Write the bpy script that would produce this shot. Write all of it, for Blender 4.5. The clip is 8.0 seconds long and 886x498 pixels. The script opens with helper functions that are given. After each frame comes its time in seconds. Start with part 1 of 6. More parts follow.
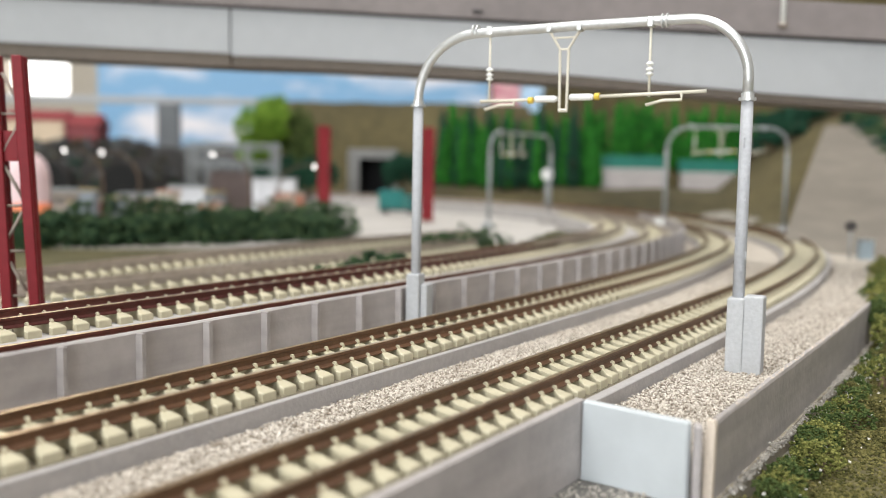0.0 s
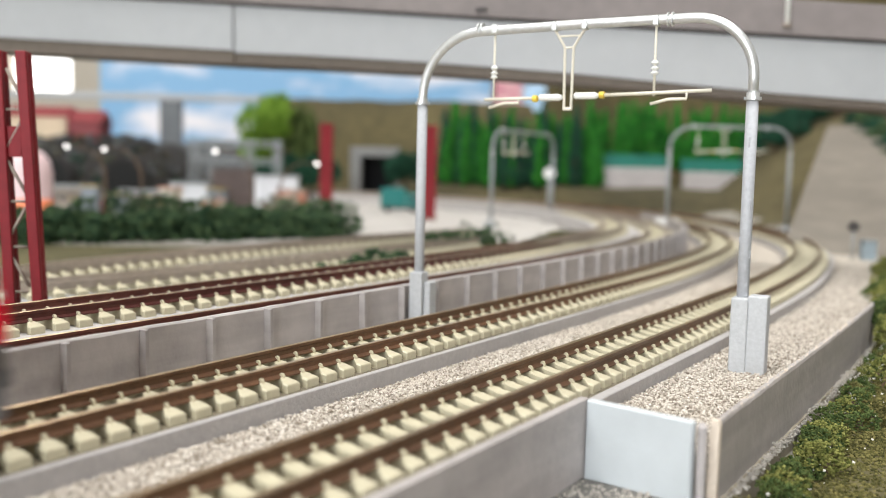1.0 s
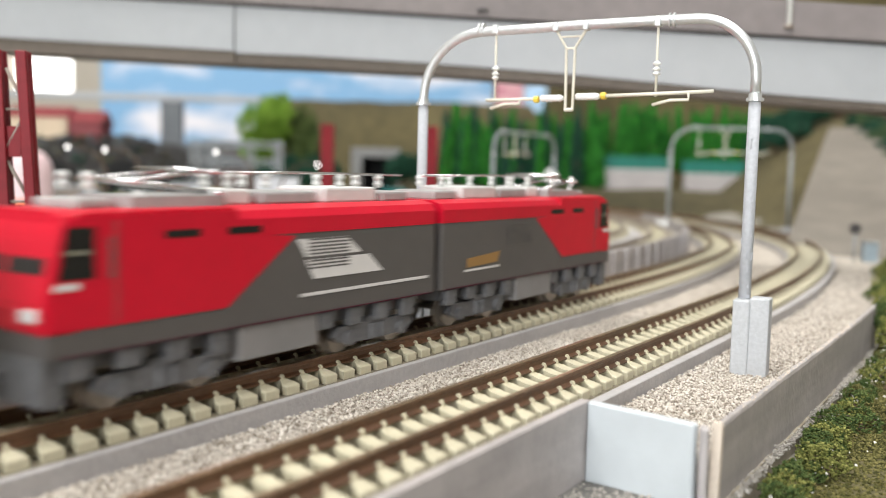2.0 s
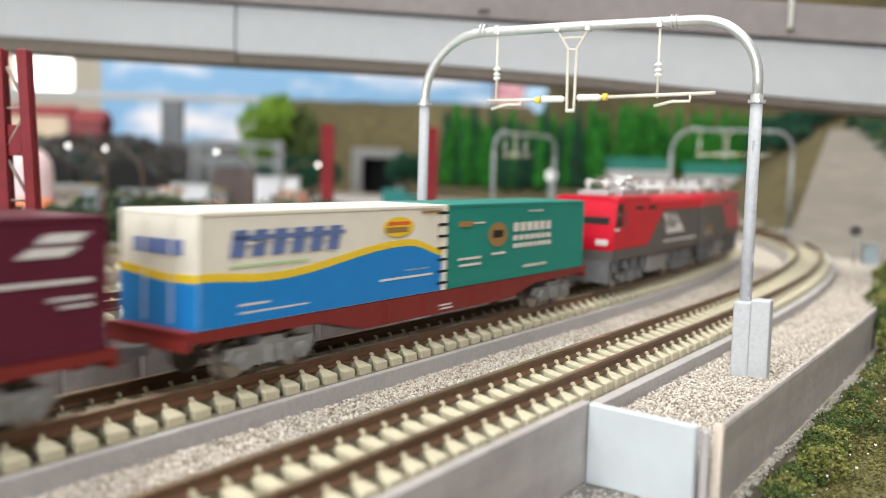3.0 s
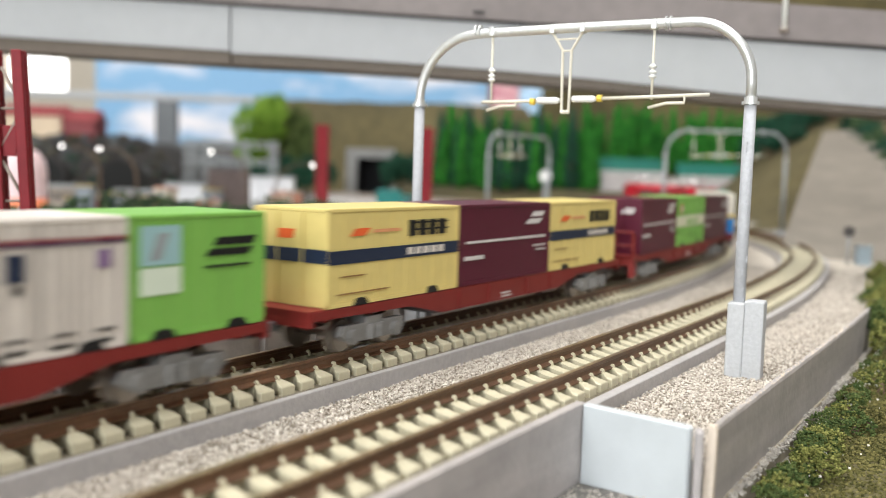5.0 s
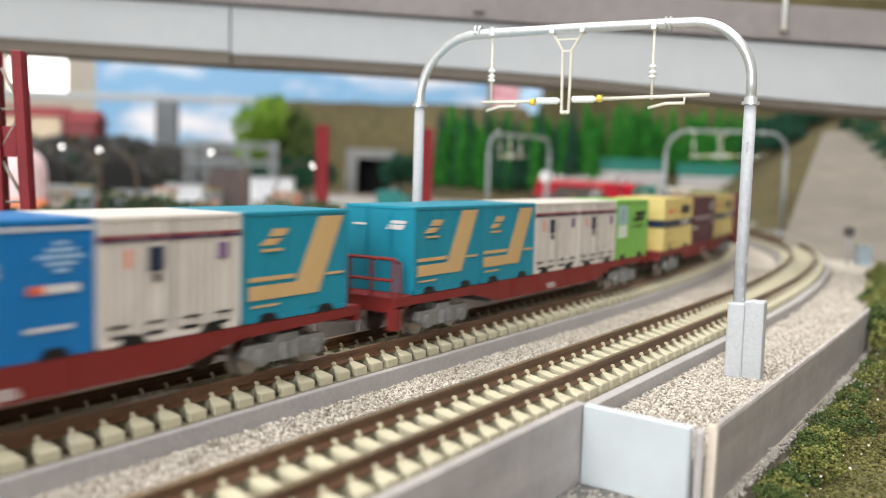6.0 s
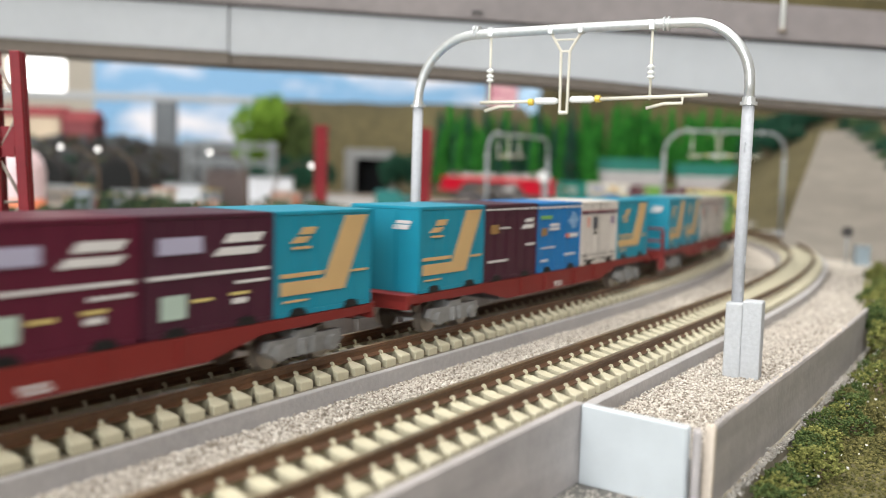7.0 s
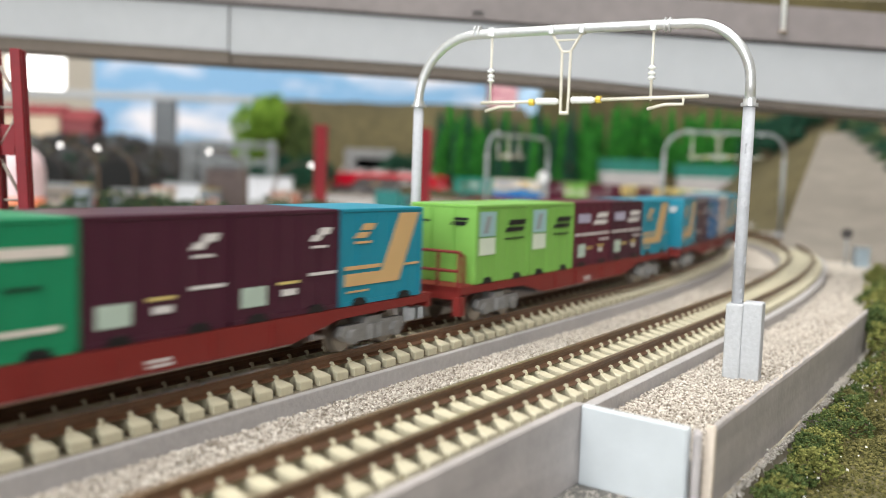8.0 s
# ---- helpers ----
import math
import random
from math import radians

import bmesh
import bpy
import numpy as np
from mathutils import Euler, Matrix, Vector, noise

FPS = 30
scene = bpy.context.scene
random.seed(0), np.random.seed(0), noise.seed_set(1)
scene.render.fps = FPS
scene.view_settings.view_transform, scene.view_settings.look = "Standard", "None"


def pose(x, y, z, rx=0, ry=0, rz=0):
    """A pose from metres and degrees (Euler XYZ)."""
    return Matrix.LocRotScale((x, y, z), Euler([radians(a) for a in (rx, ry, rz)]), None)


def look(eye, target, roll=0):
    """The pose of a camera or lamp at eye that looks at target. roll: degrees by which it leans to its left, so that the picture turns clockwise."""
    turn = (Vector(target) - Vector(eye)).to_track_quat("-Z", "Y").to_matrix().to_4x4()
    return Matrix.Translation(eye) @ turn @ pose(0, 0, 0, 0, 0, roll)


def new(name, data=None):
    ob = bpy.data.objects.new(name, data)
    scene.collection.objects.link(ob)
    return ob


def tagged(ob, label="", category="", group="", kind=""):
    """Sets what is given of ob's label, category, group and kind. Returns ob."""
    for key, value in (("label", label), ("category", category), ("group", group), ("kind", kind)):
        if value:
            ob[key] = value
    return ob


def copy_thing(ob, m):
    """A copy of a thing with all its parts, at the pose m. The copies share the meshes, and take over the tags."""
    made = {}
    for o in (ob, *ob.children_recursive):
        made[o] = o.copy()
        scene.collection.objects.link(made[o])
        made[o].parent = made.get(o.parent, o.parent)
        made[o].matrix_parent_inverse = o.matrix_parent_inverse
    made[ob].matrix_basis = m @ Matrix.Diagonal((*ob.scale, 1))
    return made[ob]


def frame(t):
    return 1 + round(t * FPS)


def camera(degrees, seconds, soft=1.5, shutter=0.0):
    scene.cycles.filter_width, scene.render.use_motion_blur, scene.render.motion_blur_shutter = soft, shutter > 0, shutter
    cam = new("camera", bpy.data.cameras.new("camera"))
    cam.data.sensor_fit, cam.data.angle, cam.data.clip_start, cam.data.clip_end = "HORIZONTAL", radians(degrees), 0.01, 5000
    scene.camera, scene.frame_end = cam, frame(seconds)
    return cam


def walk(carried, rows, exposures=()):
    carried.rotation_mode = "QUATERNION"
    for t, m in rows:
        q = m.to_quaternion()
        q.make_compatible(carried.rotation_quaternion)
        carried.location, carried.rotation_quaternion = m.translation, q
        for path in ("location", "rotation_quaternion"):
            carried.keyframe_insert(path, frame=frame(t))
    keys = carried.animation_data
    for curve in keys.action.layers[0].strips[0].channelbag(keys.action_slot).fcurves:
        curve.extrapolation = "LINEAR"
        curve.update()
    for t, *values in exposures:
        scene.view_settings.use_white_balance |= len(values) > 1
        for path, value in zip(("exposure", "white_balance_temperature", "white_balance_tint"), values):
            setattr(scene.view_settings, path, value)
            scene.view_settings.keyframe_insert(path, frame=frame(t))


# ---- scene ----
MM = 0.001

# ---- camera and its path ----
cam = camera(51.636, 8.0, soft=0.6, shutter=0.35)
cam.data.dof.use_dof = True
cam.data.dof.focus_distance = 0.163
cam.data.dof.aperture_fstop = 17.0
walk(cam, [
    (0, pose(0.00017, -0.00023, 0.03194, 85.007, -0.992, 0.012)),
    (0.5, pose(1e-05, -6e-05, 0.0319, 84.92, -1.091, 0.098)),
    (1, pose(-0.00032, -1e-05, 0.03186, 84.9, -1.296, 0.119)),
    (1.5, pose(-0.00027, 0.00039, 0.03181, 84.941, -1.344, 0.125)),
    (3, pose(-0.00052, 0.00087, 0.03176, 85.009, -1.641, 0.175)),
    (3.5, pose(-0.00065, 0.00099, 0.03173, 85.05, -1.718, -0.014)),
    (4, pose(-0.00066, 0.00069, 0.03187, 85.035, -1.716, -0.122)),
    (4.5, pose(-0.00059, 0.00058, 0.03191, 85.029, -1.716, -0.156)),
    (6, pose(-0.00061, 0.00054, 0.03187, 85.076, -1.663, -0.158)),
    (6.5, pose(-0.00058, 0.00054, 0.0319, 85.071, -1.626, -0.169)),
    (7, pose(-0.00051, 0.00043, 0.03193, 85.07, -1.659, -0.23)),
    (7.5, pose(-0.00081, 0.00063, 0.03194, 85.084, -1.841, -0.32)),
    (8, pose(-0.00071, 0.00058, 0.03188, 85.082, -1.897, -0.264)),
], exposures=[(0.0, -0.05), (0.8, 0.05), (3.0, 0.15), (8.0, 0.14)])

# ---- world, room light ----
world = bpy.data.worlds.new("room_ambient")
scene.world = world
world.use_nodes = True
world.node_tree.nodes["Background"].inputs["Color"].default_value = (0.95, 0.97, 1.0, 1)
world.node_tree.nodes["Background"].inputs["Strength"].default_value = 0.2


def area_lamp(name, eye, target, sx, sy, watts, colour):
    data = bpy.data.lights.new(name, "AREA")
    data.shape, data.size, data.size_y, data.energy, data.color = "RECTANGLE", sx, sy, watts, colour
    ob = new(name, data)
    ob.matrix_world = look(eye, target)
    return ob


# window behind the camera, and two rows of ceiling tubes
area_lamp("window_daylight", (-1.15, -2.24, 0.75), (-1.15, 0.0, 0.75), 2.0, 1.3, 76, (0.93, 0.97, 1.0))
area_lamp("ceiling_tubes", (-0.65, 0.1, 1.55), (-0.65, 0.1, 0), 0.3, 1.5, 24, (1.0, 0.985, 0.96))
area_lamp("ceiling_tubes", (0.6, 0.1, 1.55), (0.6, 0.1, 0), 0.3, 1.5, 23, (1.0, 0.985, 0.96))


# ---- materials ----
def material(name, colour, rough=0.6, metal=0.0, vary=0.15, scale=300.0, bump=0.0, bump_scale=900.0, spec=0.5, tint=None, blotch=40.0, emit=0.0, streak=0.0):
    """A surface with grain and broad stains (scales in cycles a metre)."""
    m = bpy.data.materials.new(name)
    m.use_nodes = True
    nt = m.node_tree
    b = nt.nodes["Principled BSDF"]
    b.inputs["Roughness"].default_value, b.inputs["Metallic"].default_value = rough, metal
    b.inputs["Specular IOR Level"].default_value = spec
    co = nt.nodes.new("ShaderNodeTexCoord")
    fine, broad = nt.nodes.new("ShaderNodeTexNoise"), nt.nodes.new("ShaderNodeTexNoise")
    fine.inputs["Scale"].default_value, broad.inputs["Scale"].default_value = scale, blotch
    fine.inputs["Detail"].default_value, broad.inputs["Detail"].default_value = 4, 3
    for n in (fine, broad):
        nt.links.new(co.outputs["Object"], n.inputs["Vector"])
    if streak:
        # broad stains drawn out along the run of the wall
        stretch = nt.nodes.new("ShaderNodeMapping")
        stretch.inputs["Scale"].default_value = (1, 1, streak)
        nt.links.new(co.outputs["Object"], stretch.inputs["Vector"])
        nt.links.new(stretch.outputs["Vector"], broad.inputs["Vector"])
    add = nt.nodes.new("ShaderNodeMath")
    add.operation = "ADD"
    nt.links.new(fine.outputs["Fac"], add.inputs[0])
    nt.links.new(broad.outputs["Fac"], add.inputs[1])
    info = nt.nodes.new("ShaderNodeObjectInfo")
    ramp = nt.nodes.new("ShaderNodeMapRange")
    ramp.inputs["From Min"].default_value, ramp.inputs["From Max"].default_value = 0.7, 1.3
    nt.links.new(add.outputs[0], ramp.inputs["Value"])
    mix = nt.nodes.new("ShaderNodeMix")
    mix.data_type = "RGBA"
    c = Vector(colour[:3])
    lo = c * (1 - vary)
    hi = Vector(tint) if tint else c * (1 + vary)
    mix.inputs["A"].default_value, mix.inputs["B"].default_value = (*lo, 1), (*hi, 1)
    nt.links.new(ramp.outputs["Result"], mix.inputs["Factor"])
    hsv = nt.nodes.new("ShaderNodeHueSaturation")
    per = nt.nodes.new("ShaderNodeMapRange")
    per.inputs["To Min"].default_value, per.inputs["To Max"].default_value = 1 - vary * 0.4, 1 + vary * 0.4
    nt.links.new(info.outputs["Random"], per.inputs["Value"])
    nt.links.new(per.outputs["Result"], hsv.inputs["Value"])
    nt.links.new(mix.outputs["Result"], hsv.inputs["Color"])
    nt.links.new(hsv.outputs["Color"], b.inputs["Base Color"])
    if bump:
        n2, bp = nt.nodes.new("ShaderNodeTexNoise"), nt.nodes.new("ShaderNodeBump")
        n2.inputs["Scale"].default_value, n2.inputs["Detail"].default_value = bump_scale, 5
        bp.inputs["Strength"].default_value, bp.inputs["Distance"].default_value = bump, 0.0004
        nt.links.new(co.outputs["Object"], n2.inputs["Vector"])
        nt.links.new(n2.outputs["Fac"], bp.inputs["Height"])
        nt.links.new(bp.outputs["Normal"], b.inputs["Normal"])
    if emit:
        b.inputs["Emission Color"].default_value = (*colour[:3], 1)
        b.inputs["Emission Strength"].default_value = emit
    return m


def island_material(name, dark, light, rough=0.85, mid=None):
    """Many small joined pieces, each of its own shade."""
    m = bpy.data.materials.new(name)
    m.use_nodes = True
    nt = m.node_tree
    b = nt.nodes["Principled BSDF"]
    b.inputs["Roughness"].default_value = rough
    b.inputs["Specular IOR Level"].default_value = 0.25
    geo, ramp = nt.nodes.new("ShaderNodeNewGeometry"), nt.nodes.new("ShaderNodeValToRGB")
    ramp.color_ramp.elements[0].color, ramp.color_ramp.elements[1].color = (*dark, 1), (*light, 1)
    if mid:
        ramp.color_ramp.elements.new(0.5).color = (*mid, 1)
    nt.links.new(geo.outputs["Random Per Island"], ramp.inputs["Fac"])
    nt.links.new(ramp.outputs["Color"], b.inputs["Base Color"])
    return m


CONCRETE = material("painted_grey_concrete", (0.40, 0.37, 0.365), 0.65, vary=0.10, scale=500, bump=0.25, bump_scale=1500, blotch=60)
SLAB = material("grey_slab", (0.405, 0.385, 0.38), 0.7, vary=0.10, scale=900, bump=0.35, bump_scale=2200, blotch=80)
PALESLAB = material("pale_grey_slab", (0.45, 0.43, 0.42), 0.8, vary=0.14, scale=600, bump=0.3, bump_scale=1800, blotch=40)
WALLGREY = material("taupe_grey_wall", (0.37, 0.34, 0.33), 0.5, vary=0.18, scale=160, bump=0.3, bump_scale=700, blotch=22, streak=14)
PALEBOARD = material("pale_painted_board", (0.53, 0.565, 0.585), 0.6, vary=0.06, scale=200, bump=0.1, blotch=30)
CREAMEDGE = material("cream_plaster_edge", (0.72, 0.62, 0.52), 0.8, vary=0.1, scale=900, bump=0.4)
CRUST = material("crumbled_plaster", (0.50, 0.46, 0.41), 0.9, vary=0.35, scale=1200, bump=0.8)
SLEEPER = material("cream_plastic_sleeper", (0.52, 0.475, 0.34), 0.5, vary=0.08, scale=700, bump=0.08)
RAILSIDE = material("brown_painted_rail_side", (0.115, 0.055, 0.027), 0.42, vary=0.25, scale=900, bump=0.15, bump_scale=1400)
RAILTOP = material("worn_bronze_rail_top", (0.50, 0.38, 0.25), 0.3, metal=0.8, vary=0.25, scale=600)
RAILRED = material("dark_red_brown_rail", (0.085, 0.022, 0.018), 0.4, vary=0.25, scale=700)
GALV = material("silver_painted_steel", (0.62, 0.635, 0.64), 0.33, metal=0.55, vary=0.10, scale=900, bump=0.1, bump_scale=1500)
POSTWHITE = material("flaking_white_paint", (0.40, 0.41, 0.435), 0.55, vary=0.10, scale=1200, bump=0.5, bump_scale=1800)
BASEGREY = material("speckled_concrete_plinth", (0.45, 0.46, 0.475), 0.7, vary=0.10, scale=1400, bump=0.22, bump_scale=1800)
INSUL = material("white_insulator", (0.85, 0.86, 0.84), 0.3, vary=0.03)
CREAMARM = material("cream_plastic_arm", (0.72, 0.68, 0.58), 0.4, vary=0.05)
YELLOW = material("yellow_plastic", (0.80, 0.58, 0.08), 0.4, vary=0.05)
GIRDER = material("pale_grey_girder", (0.36, 0.37, 0.385), 0.55, vary=0.04, scale=150, bump=0.05, blotch=12)
# soffit brown, darkened to hold the shade under the girder
GIRDERSHADE = material("shaded_brown_girder_soffit", (0.13, 0.105, 0.085), 0.7, vary=0.12, blotch=14)
FASCIA = material("mauve_grey_deck_fascia", (0.205, 0.178, 0.174), 0.7, vary=0.12, scale=200, bump=0.1, blotch=20)
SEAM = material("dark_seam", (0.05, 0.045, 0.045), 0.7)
GROUND = material("plaster_ground", (0.24, 0.225, 0.19), 0.9, vary=0.3, scale=260, bump=0.5, bump_scale=600, blotch=18, tint=(0.36, 0.335, 0.295))
EARTH = material("brown_turf_ground", (0.085, 0.08, 0.032), 0.95, vary=0.35, scale=420, bump=0.8, bump_scale=900, blotch=25, tint=(0.12, 0.10, 0.042))
HILL = material("dry_grass_hill", (0.07, 0.058, 0.024), 0.95, vary=0.4, scale=90, bump=0.6, bump_scale=300, blotch=9, tint=(0.12, 0.098, 0.043))
ROADGREY = material("pale_ballast_road", (0.37, 0.38, 0.395), 0.9, vary=0.12, scale=500, bump=0.4, blotch=14)
CLIFF = material("concrete_slope", (0.175, 0.155, 0.13), 0.85, vary=0.2, scale=60, bump=0.2, blotch=8)
PALEROAD = material("pale_dusty_road", (0.49, 0.465, 0.44), 0.9, vary=0.15, scale=300, bump=0.3, blotch=14)
REDSTEEL = material("red_painted_steel", (0.20, 0.010, 0.016), 0.5, vary=0.15, scale=400, spec=0.25)
TANSTEEL = material("weathered_tan_steel_and_rail_sheen", (0.30, 0.25, 0.21), 0.6, vary=0.2, scale=400)
GREYSTEEL = material("grey_steel_frame", (0.26, 0.28, 0.29), 0.5, vary=0.1)
BALLAST = island_material("buff_ballast_grains", (0.22, 0.18, 0.14), (0.78, 0.73, 0.66), 0.85, (0.58, 0.52, 0.45))
BALLASTBED = material("buff_ballast_bed", (0.48, 0.43, 0.37), 0.95, vary=0.3, scale=1500, bump=1.0, bump_scale=1600)
VERGE = island_material("dull_olive_verge", (0.03, 0.04, 0.012), (0.11, 0.10, 0.04), 0.95)
TURF = island_material("olive_turf_foam", (0.045, 0.045, 0.013), (0.19, 0.165, 0.06), 0.95, (0.095, 0.088, 0.026))
YELLOWLEAF = island_material("yellow_green_foam", (0.07, 0.085, 0.018), (0.28, 0.28, 0.085), 0.95, (0.15, 0.155, 0.04))
DUSTSHADE = material("brown_track_dust_and_shade", (0.17, 0.145, 0.10), 0.9, vary=0.3, scale=700, bump=0.4, bump_scale=1500, blotch=90)
BUSHLEAF = island_material("dark_green_foam", (0.010, 0.032, 0.016), (0.085, 0.13, 0.055), 0.95, (0.036, 0.07, 0.032))
GREENLEAF = island_material("mid_green_foam", (0.024, 0.048, 0.012), (0.115, 0.15, 0.045), 0.95)
BRIGHTLEAF = island_material("bright_green_foam", (0.075, 0.16, 0.012), (0.21, 0.34, 0.045), 0.95)
CYPRESS = island_material("green_cypress_foam", (0.006, 0.055, 0.008), (0.04, 0.23, 0.025), 0.95, (0.015, 0.12, 0.012))
DARKLEAF = island_material("dark_conifer_foam", (0.006, 0.028, 0.016), (0.02, 0.08, 0.045), 0.95)
BARK = material("brown_bark", (0.10, 0.065, 0.04), 0.9, vary=0.3)
WHITESTONE = material("white_gravel", (0.75, 0.72, 0.68), 0.9, vary=0.2)


# ---- mesh helpers; all lengths below in millimetres ----
def bm_box(bm, x0, x1, y0, y1, z0, z1, bevel=0.0):
    vs = [bm.verts.new((x, y, z)) for z in (z0, z1) for y in (y0, y1) for x in (x0, x1)]
    fs = [bm.faces.new([vs[i] for i in f]) for f in ((0, 2, 3, 1), (4, 5, 7, 6), (0, 1, 5, 4), (2, 6, 7, 3), (0, 4, 6, 2), (1, 3, 7, 5))]
    if bevel:
        es = {e for f in fs for e in f.edges}
        bmesh.ops.bevel(bm, geom=list(es), offset=bevel, segments=2, affect="EDGES", profile=0.5)
    return vs


def bm_tube(bm, pts, radius, sides=8, cap=True):
    """A round bar through the points; radius may be a list."""
    rs = radius if isinstance(radius, (list, tuple)) else [radius] * len(pts)
    pts = [Vector(p) for p in pts]
    rings = []
    up = Vector((0, 0, 1))
    for i, p in enumerate(pts):
        t = (pts[min(i + 1, len(pts) - 1)] - pts[max(i - 1, 0)]).normalized()
        a = t.cross(up if abs(t.z) < 0.95 else Vector((1, 0, 0))).normalized()
        if rings and a.dot(last) < 0:
            a = -a
        last = a
        b = t.cross(a)
        rings.append([bm.verts.new(p + rs[i] * (math.cos(2 * math.pi * k / sides) * a + math.sin(2 * math.pi * k / sides) * b)) for k in range(sides)])
    for r0, r1 in zip(rings, rings[1:]):
        for k in range(sides):
            bm.faces.new((r0[k], r0[(k + 1) % sides], r1[(k + 1) % sides], r1[k]))
    if cap:
        bm.faces.new(rings[0][::-1])
        bm.faces.new(rings[-1])


def bm_prism(bm, outline, axis, a, b):
    """An outline of (u, v) pushed from a to b along x, y or z."""
    def spot(u, v, w):
        return {"x": (w, u, v), "y": (u, w, v), "z": (u, v, w)}[axis]
    lo, hi = [bm.verts.new(spot(u, v, a)) for u, v in outline], [bm.verts.new(spot(u, v, b)) for u, v in outline]
    n = len(outline)
    for i in range(n):
        bm.faces.new((lo[i], lo[(i + 1) % n], hi[(i + 1) % n], hi[i]))
    bm.faces.new(lo[::-1])
    bm.faces.new(hi)


def finish(bm, name, mats, smooth=False):
    bmesh.ops.recalc_face_normals(bm, faces=bm.faces)
    bmesh.ops.scale(bm, vec=(MM, MM, MM), verts=bm.verts)
    me = bpy.data.meshes.new(name)
    bm.to_mesh(me)
    bm.free()
    for m in mats if isinstance(mats, (list, tuple)) else [mats]:
        me.materials.append(m)
    if smooth:
        for p in me.polygons:
            p.use_smooth = True
    return me


def part(name, bm, mat, parent=None, label="", smooth=False):
    ob = new(name, finish(bm, name, mat, smooth))
    ob.parent = parent
    return tagged(ob, label)


def thing(name, label, category, m=None, group="", kind=""):
    ob = new(name)
    ob.empty_display_size = 0.005
    if m is not None:
        ob.matrix_world = m
    return tagged(ob, label, category, group, kind)


def place(x, y, z, rz=0.0):
    return pose(x * MM, y * MM, z * MM, 0, 0, rz)


def box_part(name, b, mat, parent, label="", bevel=0.0):
    bm = bmesh.new()
    bm_box(bm, *b, bevel)
    return part(name, bm, mat, parent, label)


def tube_part(name, pts, r, mat, parent, label="", sides=8):
    bm = bmesh.new()
    bm_tube(bm, pts, r, sides)
    return part(name, bm, mat, parent, label, smooth=True)


# ---- the railway's line in plan ----
STEP = 2.0
BACK = 1500.0
S = np.arange(0, 1500, STEP)
K = np.interp(S + STEP / 2, (0.0, 200.0, 270.0, 350.0, 430.0, 510.0, 600.0, 700.0, 800.0, 900.0, 1000.0, 1300.0), (0.0674, -0.074, 0.1467, 0.8935, 1.0441, 2.6395, 1.8334, 1.4757, 2.0164, 2.265, 1.76, 1.6252)) * 1e-3
HEAD = 0.57466 - np.concatenate([[0], np.cumsum(K[:-1] * STEP)])
MID = HEAD - K * STEP / 2
LINE = np.array([-124.10, 0.0]) + np.concatenate([[[0, 0]], np.cumsum(STEP * np.stack([np.sin(MID), np.cos(MID)], 1)[:-1], axis=0)])


def on_line(s, off=0.0):
    """x, y and heading of the line at s millimetres, shifted to its right by off."""
    if s < 0:
        a = HEAD[0]
        x, y = LINE[0] + s * np.array([math.sin(a), math.cos(a)])
    else:
        x, y = np.interp(s, S, LINE[:, 0]), np.interp(s, S, LINE[:, 1])
        a = np.interp(s, S, HEAD)
    return x + off * math.cos(a), y - off * math.sin(a), a


def near_line(x, y):
    """(s, off) of a place."""
    if (x - LINE[0, 0]) * math.sin(HEAD[0]) + (y - LINE[0, 1]) * math.cos(HEAD[0]) < 0:
        d = (x - LINE[0, 0]) * math.sin(HEAD[0]) + (y - LINE[0, 1]) * math.cos(HEAD[0])
        return d, (x - LINE[0, 0]) * math.cos(HEAD[0]) - (y - LINE[0, 1]) * math.sin(HEAD[0])
    i = int(np.argmin((LINE[:, 0] - x) ** 2 + (LINE[:, 1] - y) ** 2))
    a = HEAD[i]
    vx, vy = x - LINE[i, 0], y - LINE[i, 1]
    return S[i] + vx * math.sin(a) + vy * math.cos(a), vx * math.cos(a) - vy * math.sin(a)


def sweep(bm, outline, stations, mat_of=None, cap=True, jitter=0.0):
    """Pushes a closed outline of (off, z) along the line."""
    rings = []
    for s in stations:
        ring = []
        for o, z in outline:
            x, y, a = on_line(s, o)
            ring.append(bm.verts.new((x, y, z + (random.uniform(-jitter, jitter) if jitter else 0))))
        rings.append(ring)
    n = len(outline)
    for r0, r1 in zip(rings, rings[1:]):
        for i in range(n):
            f = bm.faces.new((r0[i], r0[(i + 1) % n], r1[(i + 1) % n], r1[i]))
            if mat_of:
                f.material_index = mat_of(i)
    if cap:
        bm.faces.new(rings[0])
        bm.faces.new(rings[-1][::-1])


def stations(a, b, near=6.0):
    out, s = [], a
    while s < b:
        out.append(s)
        s += 100.0 if s < -110 else near
    return out + [b]


